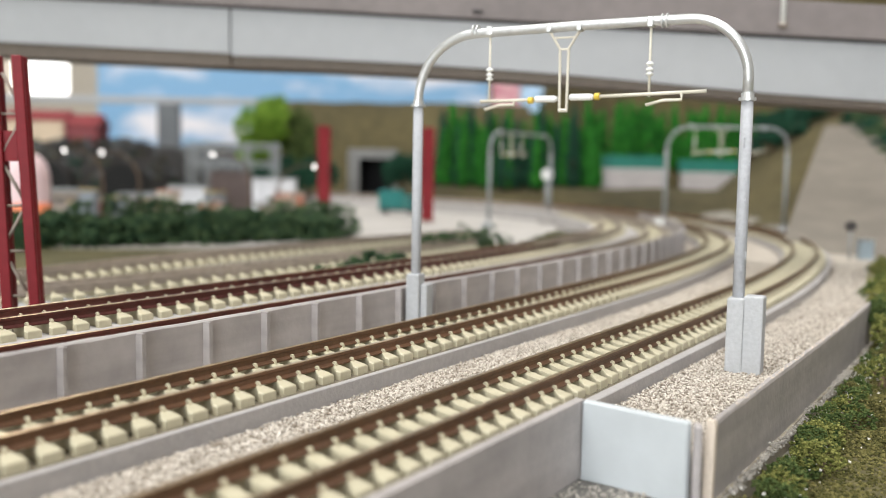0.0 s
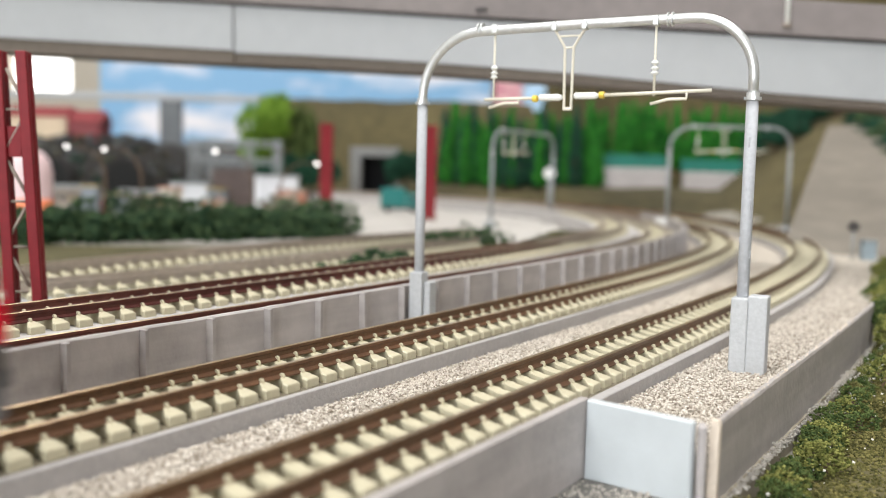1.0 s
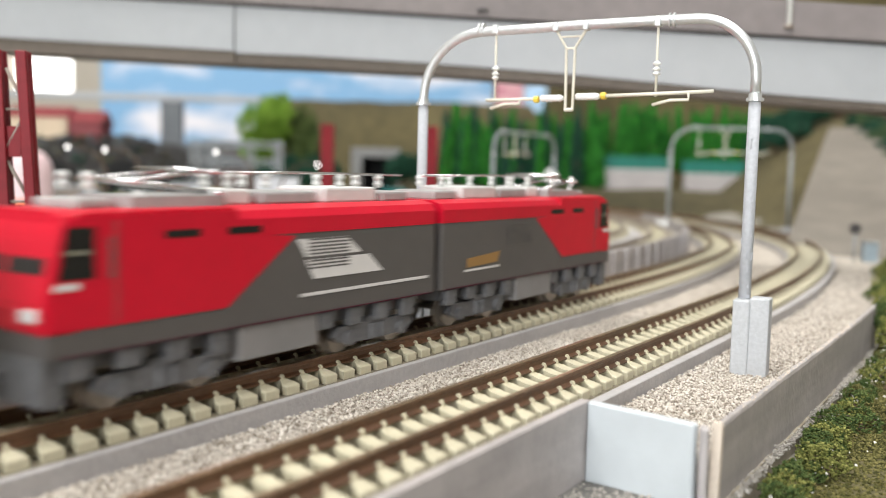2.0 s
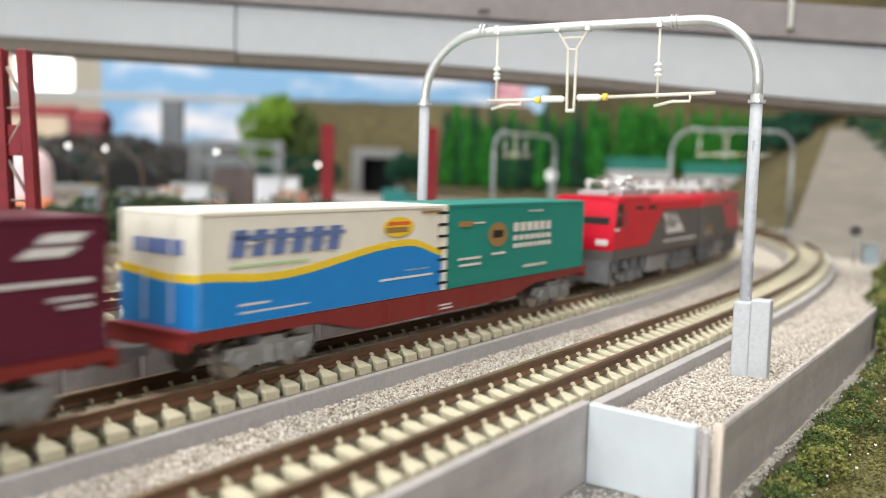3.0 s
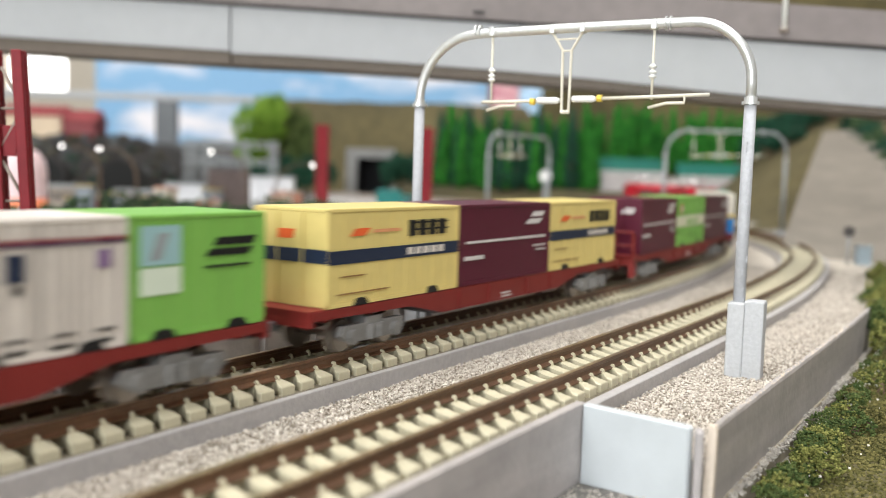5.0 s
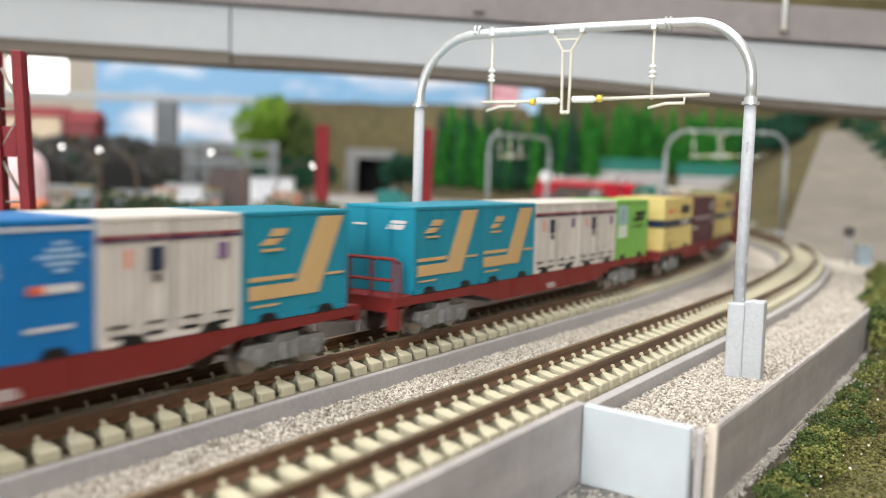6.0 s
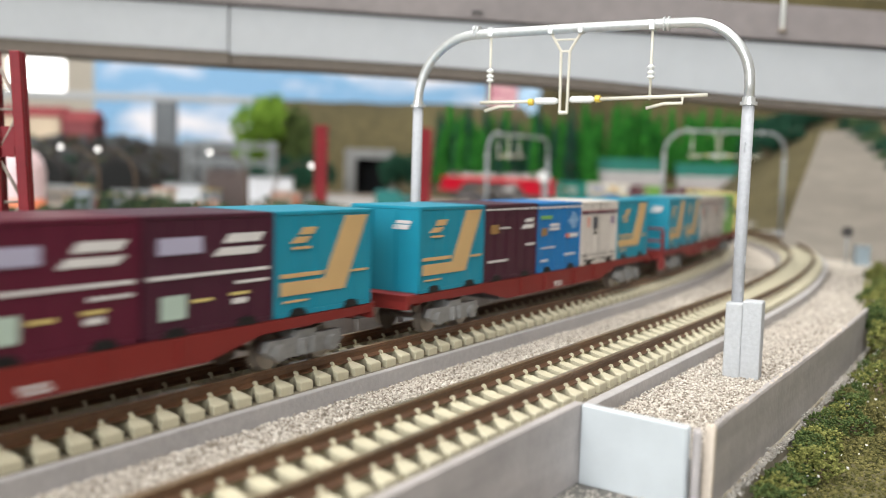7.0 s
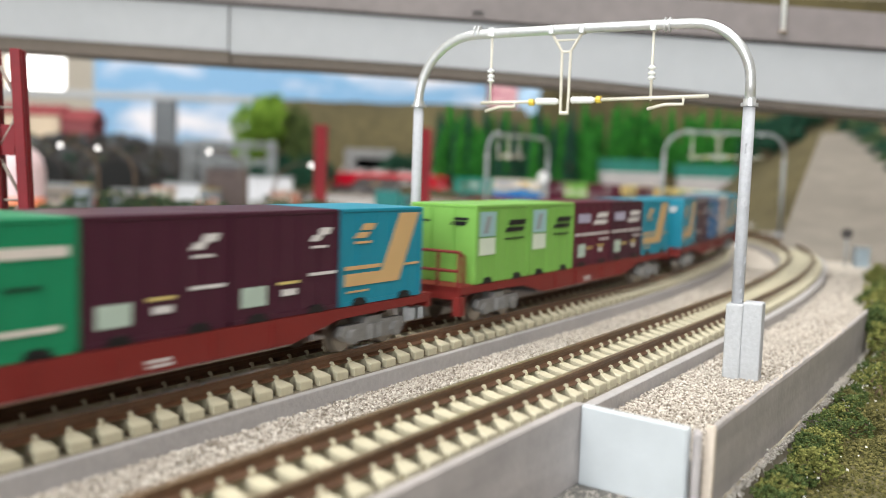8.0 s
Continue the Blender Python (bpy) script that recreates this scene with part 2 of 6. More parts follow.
def chunks(name, spots, sizes, mat, label, category, squash=0.8, kind="stuff", parent=None, seed=1, shape="octa"):
    """Many small irregular lumps joined into one mesh."""
    rng = np.random.default_rng(seed)
    base = np.array([(1, 0, 0), (-1, 0, 0), (0, 1, 0), (0, -1, 0), (0, 0, 1), (0, 0, -1)], float)
    tri = np.array([(0, 2, 4), (2, 1, 4), (1, 3, 4), (3, 0, 4), (2, 0, 5), (1, 2, 5), (3, 1, 5), (0, 3, 5)])
    if shape == "leaf":
        base = np.array([(-1, -0.6, 0), (1, -0.6, 0.2), (0.8, 0.7, 0), (-0.8, 0.6, 0.25)], float)
        tri = np.array([(0, 1, 2), (0, 2, 3)])
    spots, sizes = np.asarray(spots, float), np.asarray(sizes, float)
    n, m = len(spots), len(base)
    qs = rng.normal(size=(n, 4))
    qs /= np.linalg.norm(qs, axis=1)[:, None]
    w, x, y, z = qs.T
    rot = np.stack([1 - 2 * (y * y + z * z), 2 * (x * y - z * w), 2 * (x * z + y * w), 2 * (x * y + z * w), 1 - 2 * (x * x + z * z), 2 * (y * z - x * w),
                    2 * (x * z - y * w), 2 * (y * z + x * w), 1 - 2 * (x * x + y * y)], 1).reshape(n, 3, 3)
    v = base[None] * rng.uniform(0.55, 1.25, (n, m, 1)) * sizes[:, None, None]
    v = np.einsum("nij,nmj->nmi", rot, v)
    v[:, :, 2] *= squash
    v = (v + spots[:, None]) * MM
    me = bpy.data.meshes.new(name)
    faces = (tri[None] + (np.arange(n) * m)[:, None, None]).reshape(-1, 3)
    me.from_pydata(v.reshape(-1, 3).tolist(), [], faces.tolist())
    me.materials.append(mat)
    ob = new(name, me)
    ob.parent = parent
    return tagged(ob, label, category, "", kind if parent is None else "")


# ---- ground ----
def jog(s):
    """Where the outer wall stands: close to the track up to its corner, then further out."""
    return 51.5 if s < 188 else 68.3


def ground_height(x, y):
    s, o = near_line(x, y)
    bumps = 2.5 * noise.noise((x * 0.02, y * 0.02, 0.3))
    edge = jog(s) + 1.5
    if s < 192 and o > 36:
        return -12.9 + bumps * 0.15
    if o > edge:
        rise = min(max((s - 190) / 190, 0), 1)
        out = min((o - edge) / 40, 1.5)
        foot = -19.0 + 6.5 * min(max((s - 192) / 118, 0), 1) + 5.5 * min(max((s - 310) / 80, 0), 1)
        return foot + out * (1.0 + 3 * rise) + bumps * 0.5
    if o > -16:
        return -15.5
    if o > -68:
        return -12.0
    return -7.0 + bumps * 0.4


def build_ground():
    bm = bmesh.new()
    xs = sorted(set(np.concatenate([np.arange(-4000, -520, 580), np.arange(-480, 481, 8), np.arange(520, 4100, 580)])))
    ys = sorted(set(np.concatenate([np.arange(-4000, -60, 394), np.arange(0, 1300, 8), np.arange(1300, 4200, 580)])))
    grid = [[bm.verts.new((x, y, ground_height(x, y))) for x in xs] for y in ys]
    for j in range(len(ys) - 1):
        for i in range(len(xs) - 1):
            f = bm.faces.new((grid[j][i], grid[j][i + 1], grid[j + 1][i + 1], grid[j + 1][i]))
            cx, cy = (xs[i] + xs[i + 1]) / 2, (ys[j] + ys[j + 1]) / 2
            s, o = near_line(cx, cy)
            f.material_index = 1 if o > jog(s) + 3 and cy < 640 and s > 188 else 0
            if o < -66 and cy < 415:
                f.material_index = 1
            if o < -58 and 440 < cy < 1000 and -135 < cx:
                f.material_index = 2
            f.smooth = True
    me = finish(bm, "ground", [GROUND, EARTH, PALEROAD])
    tagged(new("ground", me), "layout board with grey plaster and brown turf", "ground", kind="structure")


build_ground()


def build_room():
    # plain walls and ceiling that close the room, with window openings
    def slab(name, b, mat, label, cat):
        bm = bmesh.new()
        bm_box(bm, *b)
        ob = part(name, bm, mat)
        tagged(ob, label, cat, kind="structure")
        return ob
    plain = material("cream_room_paint", (0.50, 0.45, 0.38), 0.8, vary=0.05, scale=20, blotch=2)
    white = material("white_ceiling_paint", (0.6, 0.6, 0.59), 0.85, vary=0.03, scale=20, blotch=2)
    slab("ceiling", (-2600, 2600, -2300, 2600, 1650, 1700), white, "plain white room ceiling", "ceiling")
    slab("wall_east", (2600, 2680, -2300, 2600, -900, 1700), plain, "cream painted room wall", "wall")
    slab("wall_west", (-2680, -2600, -2300, 2600, -900, 1700), plain, "cream painted room wall", "wall")
    slab("wall_south", (-2680, 2680, -2380, -2300, -900, 1700), plain, "cream painted room wall", "wall")
    # white window frame round the daylight behind the camera
    frame_white = material("white_window_frame", (0.75, 0.75, 0.74), 0.5, vary=0.03)
    win = thing("window_1", "white framed window full of daylight", "window", kind="structure")
    for b in ((-2220, -80, -2300, -2260, 1400, 1450), (-2220, -80, -2300, -2260, 50, 100), (-2220, -2155, -2300, -2260, 100, 1400), (-145, -80, -2300, -2260, 100, 1400)):
        box_part("window_frame", b, frame_white, win)
    # north wall with a window opening behind the layout
    wx0, wx1, wz0, wz1 = -1015, -852, 186, 420
    slab("wall_north", (-2680, wx0, 2100, 2180, -900, 1700), plain, "cream painted room wall", "wall")
    slab("wall_north_2", (wx1, 2680, 2100, 2180, -900, 1700), plain, "cream painted room wall", "wall")
    slab("wall_north_3", (wx0, wx1, 2100, 2180, -900, wz0), plain, "cream painted room wall", "wall")
    slab("wall_north_4", (wx0, wx1, 2100, 2180, wz1, 1700), plain, "cream painted room wall", "wall")
    glow = material("bright_daylight", (1.0, 1.0, 1.0), 1.0, vary=0.0, emit=2.2)
    bm = bmesh.new()
    bm_box(bm, wx0 - 100, wx1 + 100, 2195, 2200, wz0 - 100, wz1 + 100)
    tagged(part("backdrop_daylight", bm, glow), "overexposed daylight outside the window", "backdrop", kind="structure")


build_room()


# ---- retaining walls, slabs and ballast ----
def wall_between(name, p, q, thick, z0, z1, mat, label):
    bm = bmesh.new()
    d = Vector((q[0] - p[0], q[1] - p[1], 0))
    n = Vector((d.y, -d.x, 0)).normalized() * thick
    foot = [Vector((p[0], p[1], 0)), Vector((q[0], q[1], 0)), Vector((q[0], q[1], 0)) - n, Vector((p[0], p[1], 0)) - n]
    lo = [bm.verts.new((v.x, v.y, z0)) for v in foot]
    hi = [bm.verts.new((v.x, v.y, z1)) for v in foot]
    for i in range(4):
        bm.faces.new((lo[i], lo[(i + 1) % 4], hi[(i + 1) % 4], hi[i]))
    bm.faces.new(lo[::-1])
    bm.faces.new(hi)
    bmesh.ops.bevel(bm, geom=list(bm.edges), offset=0.25, segments=1, affect="EDGES")
    ob = part(name, bm, mat)
    return tagged(ob, label, "wall", kind="structure")


def build_walls():
    # grey wall beside the near track, up to its corner
    bm = bmesh.new()
    sweep(bm, [(50.2, -26), (51.6, -26), (51.6, -1.0), (50.2, -1.0)], stations(-60, 188.6))
    tagged(part("retaining_wall_near", bm, WALLGREY), "grey painted retaining wall beside the near track", "wall", kind="structure")
    # pale board across the step
    a, b = on_line(188.9, 51.8), on_line(186.6, 68.1)
    wall_between("retaining_wall_step", (a[0], a[1]), (b[0], b[1]), -1.4, -26, -1.0, PALEBOARD, "pale blue-grey board wall across the step")
    c, d = on_line(186.6, 68.2), on_line(187.0, 69.2)
    wall_between("retaining_wall_end", (c[0], c[1]), (d[0], d[1]), -2.2, -26, -1.2, CONCRETE, "grey end strip of the board wall")
    # outer wall with a cream plaster edge on its end
    bm = bmesh.new()
    sweep(bm, [(68.8, -26), (70.4, -26), (70.65, -1.7), (70.45, -1.3), (69.8, -1.2)], stations(189.2, 330, 2.0), jitter=0.11)
    tagged(part("retaining_wall_outer", bm, WALLGREY), "long taupe-grey retaining wall above the turf", "wall", kind="structure")
    bm = bmesh.new()
    sweep(bm, [(69.0, -26), (70.4, -26), (70.7, -1.6), (70.4, -1.05), (69.5, -1.0)], [188.1, 188.5, 189.2])
    tagged(part("trim_wall_end", bm, CREAMEDGE), "raw cream plaster edge of the wall", "trim", kind="structure")
    rng = random.Random(4)
    pts, sz = [], []
    for i in range(3200):
        s = rng.uniform(190, 325)
        x, y, a = on_line(s, 70.8 + abs(rng.gauss(0, 0.5)))
        pts.append((x, y, -12.6 + 0.9 * noise.noise((s * 0.12, 0.5, 0.1)) + rng.gauss(0, 0.35)))
        sz.append(rng.uniform(0.12, 0.2 + 0.25 * rng.random()))
    chips, chip_sizes = [], []
    for i in range(520):
        s = rng.uniform(190, 318)
        if noise.noise((s * 0.09, 3.1, 0.7)) < -0.05 and rng.random() < 0.8:
            continue
        x, y, a = on_line(s, rng.uniform(69.8, 70.5))
        chips.append((x, y, -1.28 + rng.gauss(0, 0.06)))
        chip_sizes.append(rng.uniform(0.07, 0.26))
    chunks("plaster_chips", chips, chip_sizes, CREAMEDGE, "cream plaster chips along the wall's broken top edge", "plaster", seed=6, squash=0.6)
    chunks("plaster_crust", pts, sz, CRUST, "crumbled pale plaster along the wall's foot", "plaster", seed=5)
    bm = bmesh.new()
    sweep(bm, [(70.2, -26), (71.6, -26), (71.0, -12.4), (70.2, -12.4)], stations(188.4, 328, 3.0), jitter=0.25)
    tagged(part("trim_wall_foot", bm, material("beige_raw_board", (0.33, 0.29, 0.22), 0.9, vary=0.2)), "rough beige foot of the wall", "trim", kind="structure")


build_walls()


def build_ledge():
    bm = bmesh.new()
    sweep(bm, [(51.7, -20), (90, -20), (90, -12.6), (51.7, -12.4)], [120, 140, 160, 175, 186.8], jitter=0.15)
    tagged(part("ground_ledge", bm, material("dark_grey_rock", (0.13, 0.125, 0.115), 0.95, vary=0.35, scale=700, bump=0.9)), "dark grey rocky ledge below the board wall", "ground", kind="structure")
    rng = random.Random(12)
    pts, sz = [], []
    for i in range(1800):
        x, y, a = on_line(rng.uniform(150, 186), rng.uniform(52, 74))
        pts.append((x, y, -12.4 + rng.uniform(-0.2, 0.3)))
        sz.append(rng.uniform(0.12, 0.42))
    chunks("rubble", pts, sz, CRUST, "grey rubble on the ledge", "rubble", seed=14)


build_ledge()


def slab_strip(name, o0, o1, z0, z1, s0, s1, mat, label, dust_shade=None):
    bm = bmesh.new()
    if dust_shade is None:
        sweep(bm, [(o0, z0), (o1, z0), (o1, z1), (o0, z1)], stations(s0, s1))
    else:
        # the middle of the top is brown with dirt and painted sleeper shade
        sweep(bm, [(o0, z0), (o1, z0), (o1, z1 - 0.15), (o1 - 0.15, z1), (dust_shade + 8.8, z1), (dust_shade - 8.8, z1), (o0 + 0.15, z1), (o0, z1 - 0.15)], stations(s0, s1), lambda i: 1 if i == 4 else 0)
    return tagged(part(name, bm, [mat, DUSTSHADE]), label, "track bed", kind="structure")


SPACING = 38.17
slab_strip("trackbed_middle", -9.8, 9.8, -9.0, -3.9, -BACK, 1380, SLAB, "raised grey slab under the inner main track", 0.0)
slab_strip("trackbed_near", SPACING - 9.8, SPACING + 10.6, -9.0, -3.9, -BACK, 1380, SLAB, "raised grey slab under the outer main track", SPACING)
slab_strip("ballast_bed", -15.8, SPACING + 12.6, -20, -7.0, -BACK, 1380, BALLASTBED, "bed of buff ballast")
slab_strip("ballast_bed_outer", SPACING + 12.6, 69.1, -20, -6.5, 189, 1380, BALLASTBED, "bed of buff ballast behind the outer wall")
slab_strip("trackbed_inner", -42.0, -18.6, -9.0, -1.9, -BACK, 1380, PALESLAB, "grey slab behind the ribbed wall")
slab_strip("trackbed_far", -66.0, -42.1, -9.0, 0.1, -BACK, 1380, PALESLAB, "higher grey slab of the far track")


def build_ballast():
    rng = random.Random(7)
    pts, sz = [], []
    def fill(o0, o1, s0, s1, z, dens):
        for i in range(int((o1 - o0) * (s1 - s0) * dens)):
            s, o = rng.uniform(s0, s1), rng.uniform(o0, o1)
            x, y, a = on_line(s, o)
            pts.append((x, y, z + rng.uniform(-0.15, 0.3)))
            sz.append(rng.uniform(0.15, 0.36))
    fill(10.0, SPACING - 10.0, 95, 260, -6.85, 8.0)
    fill(10.0, SPACING - 10.0, 260, 470, -6.85, 2.6)
    fill(SPACING + 10.8, 68.7, 189.5, 290, -6.35, 9.0)
    fill(SPACING + 10.8, 68.7, 290, 470, -6.35, 2.6)
    chunks("ballast", pts, sz, BALLAST, "loose buff and cream ballast stones", "ballast", seed=8)


build_ballast()


def build_ribbed_wall():
    wall = thing("ribbed_wall", "taupe-grey retaining wall with upright ribs", "wall", kind="structure")
    bm = bmesh.new()
    sweep(bm, [(-18.4, -10), (-17.0, -10), (-17.0, 4.3), (-17.3, 4.6), (-18.2, 4.6), (-18.4, 4.3)], stations(-BACK, 700, 4.0), jitter=0.07)
    part("wall_panel", bm, WALLGREY, wall)
    rib = bmesh.new()
    bm_prism(rib, [(-0.5, 0), (0.5, 0), (0.34, 1.5), (-0.34, 1.5)], "z", -10, 4.4)
    me = finish(rib, "rib", WALLGREY)
    s = 150.2 - 14.4 * 8
    while s < 700:
        x, y, a = on_line(s, -17.05)
        ob = new("rib", me)
        ob.parent = wall
        ob.matrix_local = place(x, y, 0, -math.degrees(a) - 90)
        s += 14.4


build_ribbed_wall()


# ---- tracks ----
def sleeper_mesh(mat):
    """A concrete sleeper across x, with low ends and clip shoulders."""
    bm = bmesh.new()
    for sx in (-1, 1):
        # end block with bevelled top
        ring = [[(3.2, -1.1), (3.2, 1.1)], [(5.6, -0.42), (5.6, 0.42)], [(7.25, -1.5), (7.25, 1.5)], [(8.2, -1.45), (8.2, 1.45)]]
        zt = [-2.25, -1.62, -2.3, -2.5]
        lo, md, hi = [], [], []
        for (pa, pb), z in zip(ring, zt):
            lo.append([bm.verts.new((sx * pa[0], pa[1], -4.0)), bm.verts.new((sx * pb[0], pb[1], -4.0))])
            md.append([bm.verts.new((sx * pa[0], pa[1], z - 0.2)), bm.verts.new((sx * pb[0], pb[1], z - 0.2))])
            hi.append([bm.verts.new((sx * (pa[0] - 0.1), pa[1] * 0.88, z)), bm.verts.new((sx * (pb[0] - 0.1), pb[1] * 0.88, z))])
        for i in range(3):
            bm.faces.new((hi[i][0], hi[i + 1][0], hi[i + 1][1], hi[i][1]))
            for k, m2 in ((lo, md), (md, hi)):
                bm.faces.new((k[i][0], k[i + 1][0], m2[i + 1][0], m2[i][0]))
                bm.faces.new((k[i][1], m2[i][1], m2[i + 1][1], k[i + 1][1]))
        bm.faces.new((lo[3][0], lo[3][1], md[3][1], md[3][0]))
        bm.faces.new((md[3][0], md[3][1], hi[3][1], hi[3][0]))
        # clip shoulders both sides of the rail
        for o in (GAUGE - 0.98, GAUGE + 0.98):
            d = 0.46 if o > GAUGE else -0.46
            p = [(sx * (o - d), -2.3), (sx * (o + d * 0.9), -2.3), (sx * (o + d * 0.75), -1.6), (sx * (o + d * 0.3), -1.25), (sx * (o - d * 0.6), -1.18), (sx * (o - d), -1.45)]
            bm_prism(bm, p, "y", -0.22, 0.22)
    # hollow middle
    mid = [(-3.2, -2.25), (-2.0, -2.6), (0, -2.8), (2.0, -2.6), (3.2, -2.25)]
    top = [[bm.verts.new((x, y, z)) for y in (-1.25, 1.25)] for x, z in mid]
    bot = [[bm.verts.new((x, y, -4.0)) for y in (-1.3, 1.3)] for x, z in mid]
    for i in range(4):
        bm.faces.new((top[i][0], top[i + 1][0], top[i + 1][1], top[i][1]))
        bm.faces.new((bot[i][0], bot[i + 1][0], top[i + 1][0], top[i][0]))
        bm.faces.new((bot[i][1], top[i][1], top[i + 1][1], bot[i + 1][1]))
    return finish(bm, "sleeper", mat)


def rail_outline(centre, z):
    prof = [(-1.05, -2.0), (1.05, -2.0), (1.05, -1.75), (0.28, -1.45), (0.28, -0.75), (0.42, -0.55), (0.42, -0.08), (0.33, 0.0), (-0.33, 0.0), (-0.42, -0.08), (-0.42, -0.55), (-0.28, -0.75), (-0.28, -1.45), (-1.05, -1.75)]
    return [(centre + a, z + b) for a, b in prof]


GAUGE = 4.85
SLEEPER_ME = sleeper_mesh(SLEEPER)


def build_track(off, z, s0, s1, pieces_to, side, label, pitch=4.62, first=0.0, sheen_from=1380):
    track = thing("track", label, "track", group="model railway tracks")
    for sx in (-1, 1):
        bm = bmesh.new()
        sweep(bm, rail_outline(off + sx * GAUGE, z), stations(-BACK, sheen_from), lambda i: 1 if i in (6, 7, 8) else 0)
        part("rail", bm, [side, RAILTOP], track, "bronze-topped painted rail")
        # beyond here tan paint gives the rails their low-angle sheen
        if sheen_from < 1380:
            bm = bmesh.new()
            sweep(bm, rail_outline(off + sx * GAUGE, z), stations(sheen_from, 1380))
            part("rail", bm, TANSTEEL, track, "far rail in tan for its sheen")
    s = s0 + first
    rest = bmesh.new()
    while s < s1:
        x, y, a = on_line(s, off)
        m = place(x, y, z, -math.degrees(a))
        if s < pieces_to:
            ob = new("sleeper", SLEEPER_ME)
            ob.parent, ob.matrix_local = track, m
        else:
            n = len(rest.verts)
            bm_box(rest, -8.1, 8.1, -1.4, 1.4, -4.0, -2.3)
            rest.verts.ensure_lookup_table()
            mm = Matrix.Translation((x, y, z)) @ Matrix.Rotation(-a, 4, "Z")
            for v in rest.verts[n:]:
                v.co = mm @ v.co
        s += pitch
    if len(rest.verts):
        tagged(part("sleepers_beyond", rest, SLEEPER, track, "row of cream sleepers further on"), kind="stuff")
    else:
        rest.free()
    return track


build_track(0.0, 0.0, 60, 900, 520, RAILSIDE, "inner main track with brown rails and cream sleepers", first=2.55)
build_track(SPACING, 0.0, 60, 900, 520, RAILSIDE, "outer main track with brown rails and cream sleepers", first=0.4)
build_track(-30.3, 2.0, 60, 760, 80, RAILRED, "sunken track with dark red rails behind the ribbed wall", sheen_from=400)
build_track(-54.0, 4.0, 60, 760, 420, RAILRED, "raised far track with dark red rails and cream sleepers", pitch=5.0, sheen_from=400)


def build_side_track(points, z, label, mat):
    """A track along a gentle arc through three places."""
    (x0, y0), (x1, y1), (x2, y2) = points
    def at(t):
        # quadratic through the three points at t = 0, 0.5, 1
        a, b, c = 2 * (t - 0.5) * (t - 1), 4 * t * (1 - t), 2 * t * (t - 0.5)
        return Vector((a * x0 + b * x1 + c * x2, a * y0 + b * y1 + c * y2, 0))
    track = thing("track", label, "track", group="model railway tracks")
    ts = [i / 60 for i in range(-45, 76)]
    def strip(profile, name, m, lab=""):
        bm = bmesh.new()
        rings = []
        for t in ts:
            p, d = at(t), (at(t + 0.01) - at(t - 0.01)).normalized()
            n = Vector((d.y, -d.x, 0))
            rings.append([bm.verts.new((p.x + n.x * o, p.y + n.y * o, z + h)) for o, h in profile])
        k = len(profile)
        for r0, r1 in zip(rings, rings[1:]):
            for i in range(k):
                bm.faces.new((r0[i], r0[(i + 1) % k], r1[(i + 1) % k], r1[i]))
        return part(name, bm, m, track, lab)
    strip([(-14, -9), (14, -9), (11, -3.9), (-11, -3.9)], "bed", mat, "pale ballast bed")
    for sx in (-1, 1):
        strip([(sx * GAUGE - 0.5, -2.2), (sx * GAUGE + 0.5, -2.2), (sx * GAUGE + 0.4, 0), (sx * GAUGE - 0.4, 0)], "rail", TANSTEEL)
    t = -0.75
    while t < 1.25:
        p, d = at(t), at(t + 0.001) - at(t - 0.001)
        ob = new("sleeper", SLEEPER_ME)
        ob.parent = track
        ob.matrix_local = place(p.x, p.y, z, -math.degrees(math.atan2(d.x, d.y)))
        t += 5.4 / (d.length / 0.002)
    return track


build_side_track(((-102.2, 240.7), (-68.1, 286.2), (-19.0, 365.1)), 0.0, "siding with cream sleepers on a pale bed", ROADGREY)
build_side_track(((-117.7, 277.3), (-81.8, 343.8), (-22.6, 432.7)), 0.0, "second siding with cream sleepers on a brown bed", GROUND)


# ---- catenary arches ----
def arch_points(span, top):
    pts = [(0, 0, 46.5)]
    r = 14.2
    n = 10
    for i in range(n + 1):
        a = math.pi - i * math.pi / 2 / n
        pts.append((r + r * math.cos(a), 0, top - r - 0.5 + r * math.sin(a)))
    pts.append((span / 2, 0, top - 0.1))
    r = 11.6
    for i in range(n + 1):
        a = math.pi / 2 - i * math.pi / 2 / n
        pts.append((span - r + r * math.cos(a), 0, top - r + r * math.sin(a)))
    pts.append((span, 0, 46.5))
    return pts


def ring(bm, p, axis, r, w, sides=12):
    d = Vector(axis).normalized() * w / 2
    bm_tube(bm, [Vector(p) - d, Vector(p) + d], r, sides)


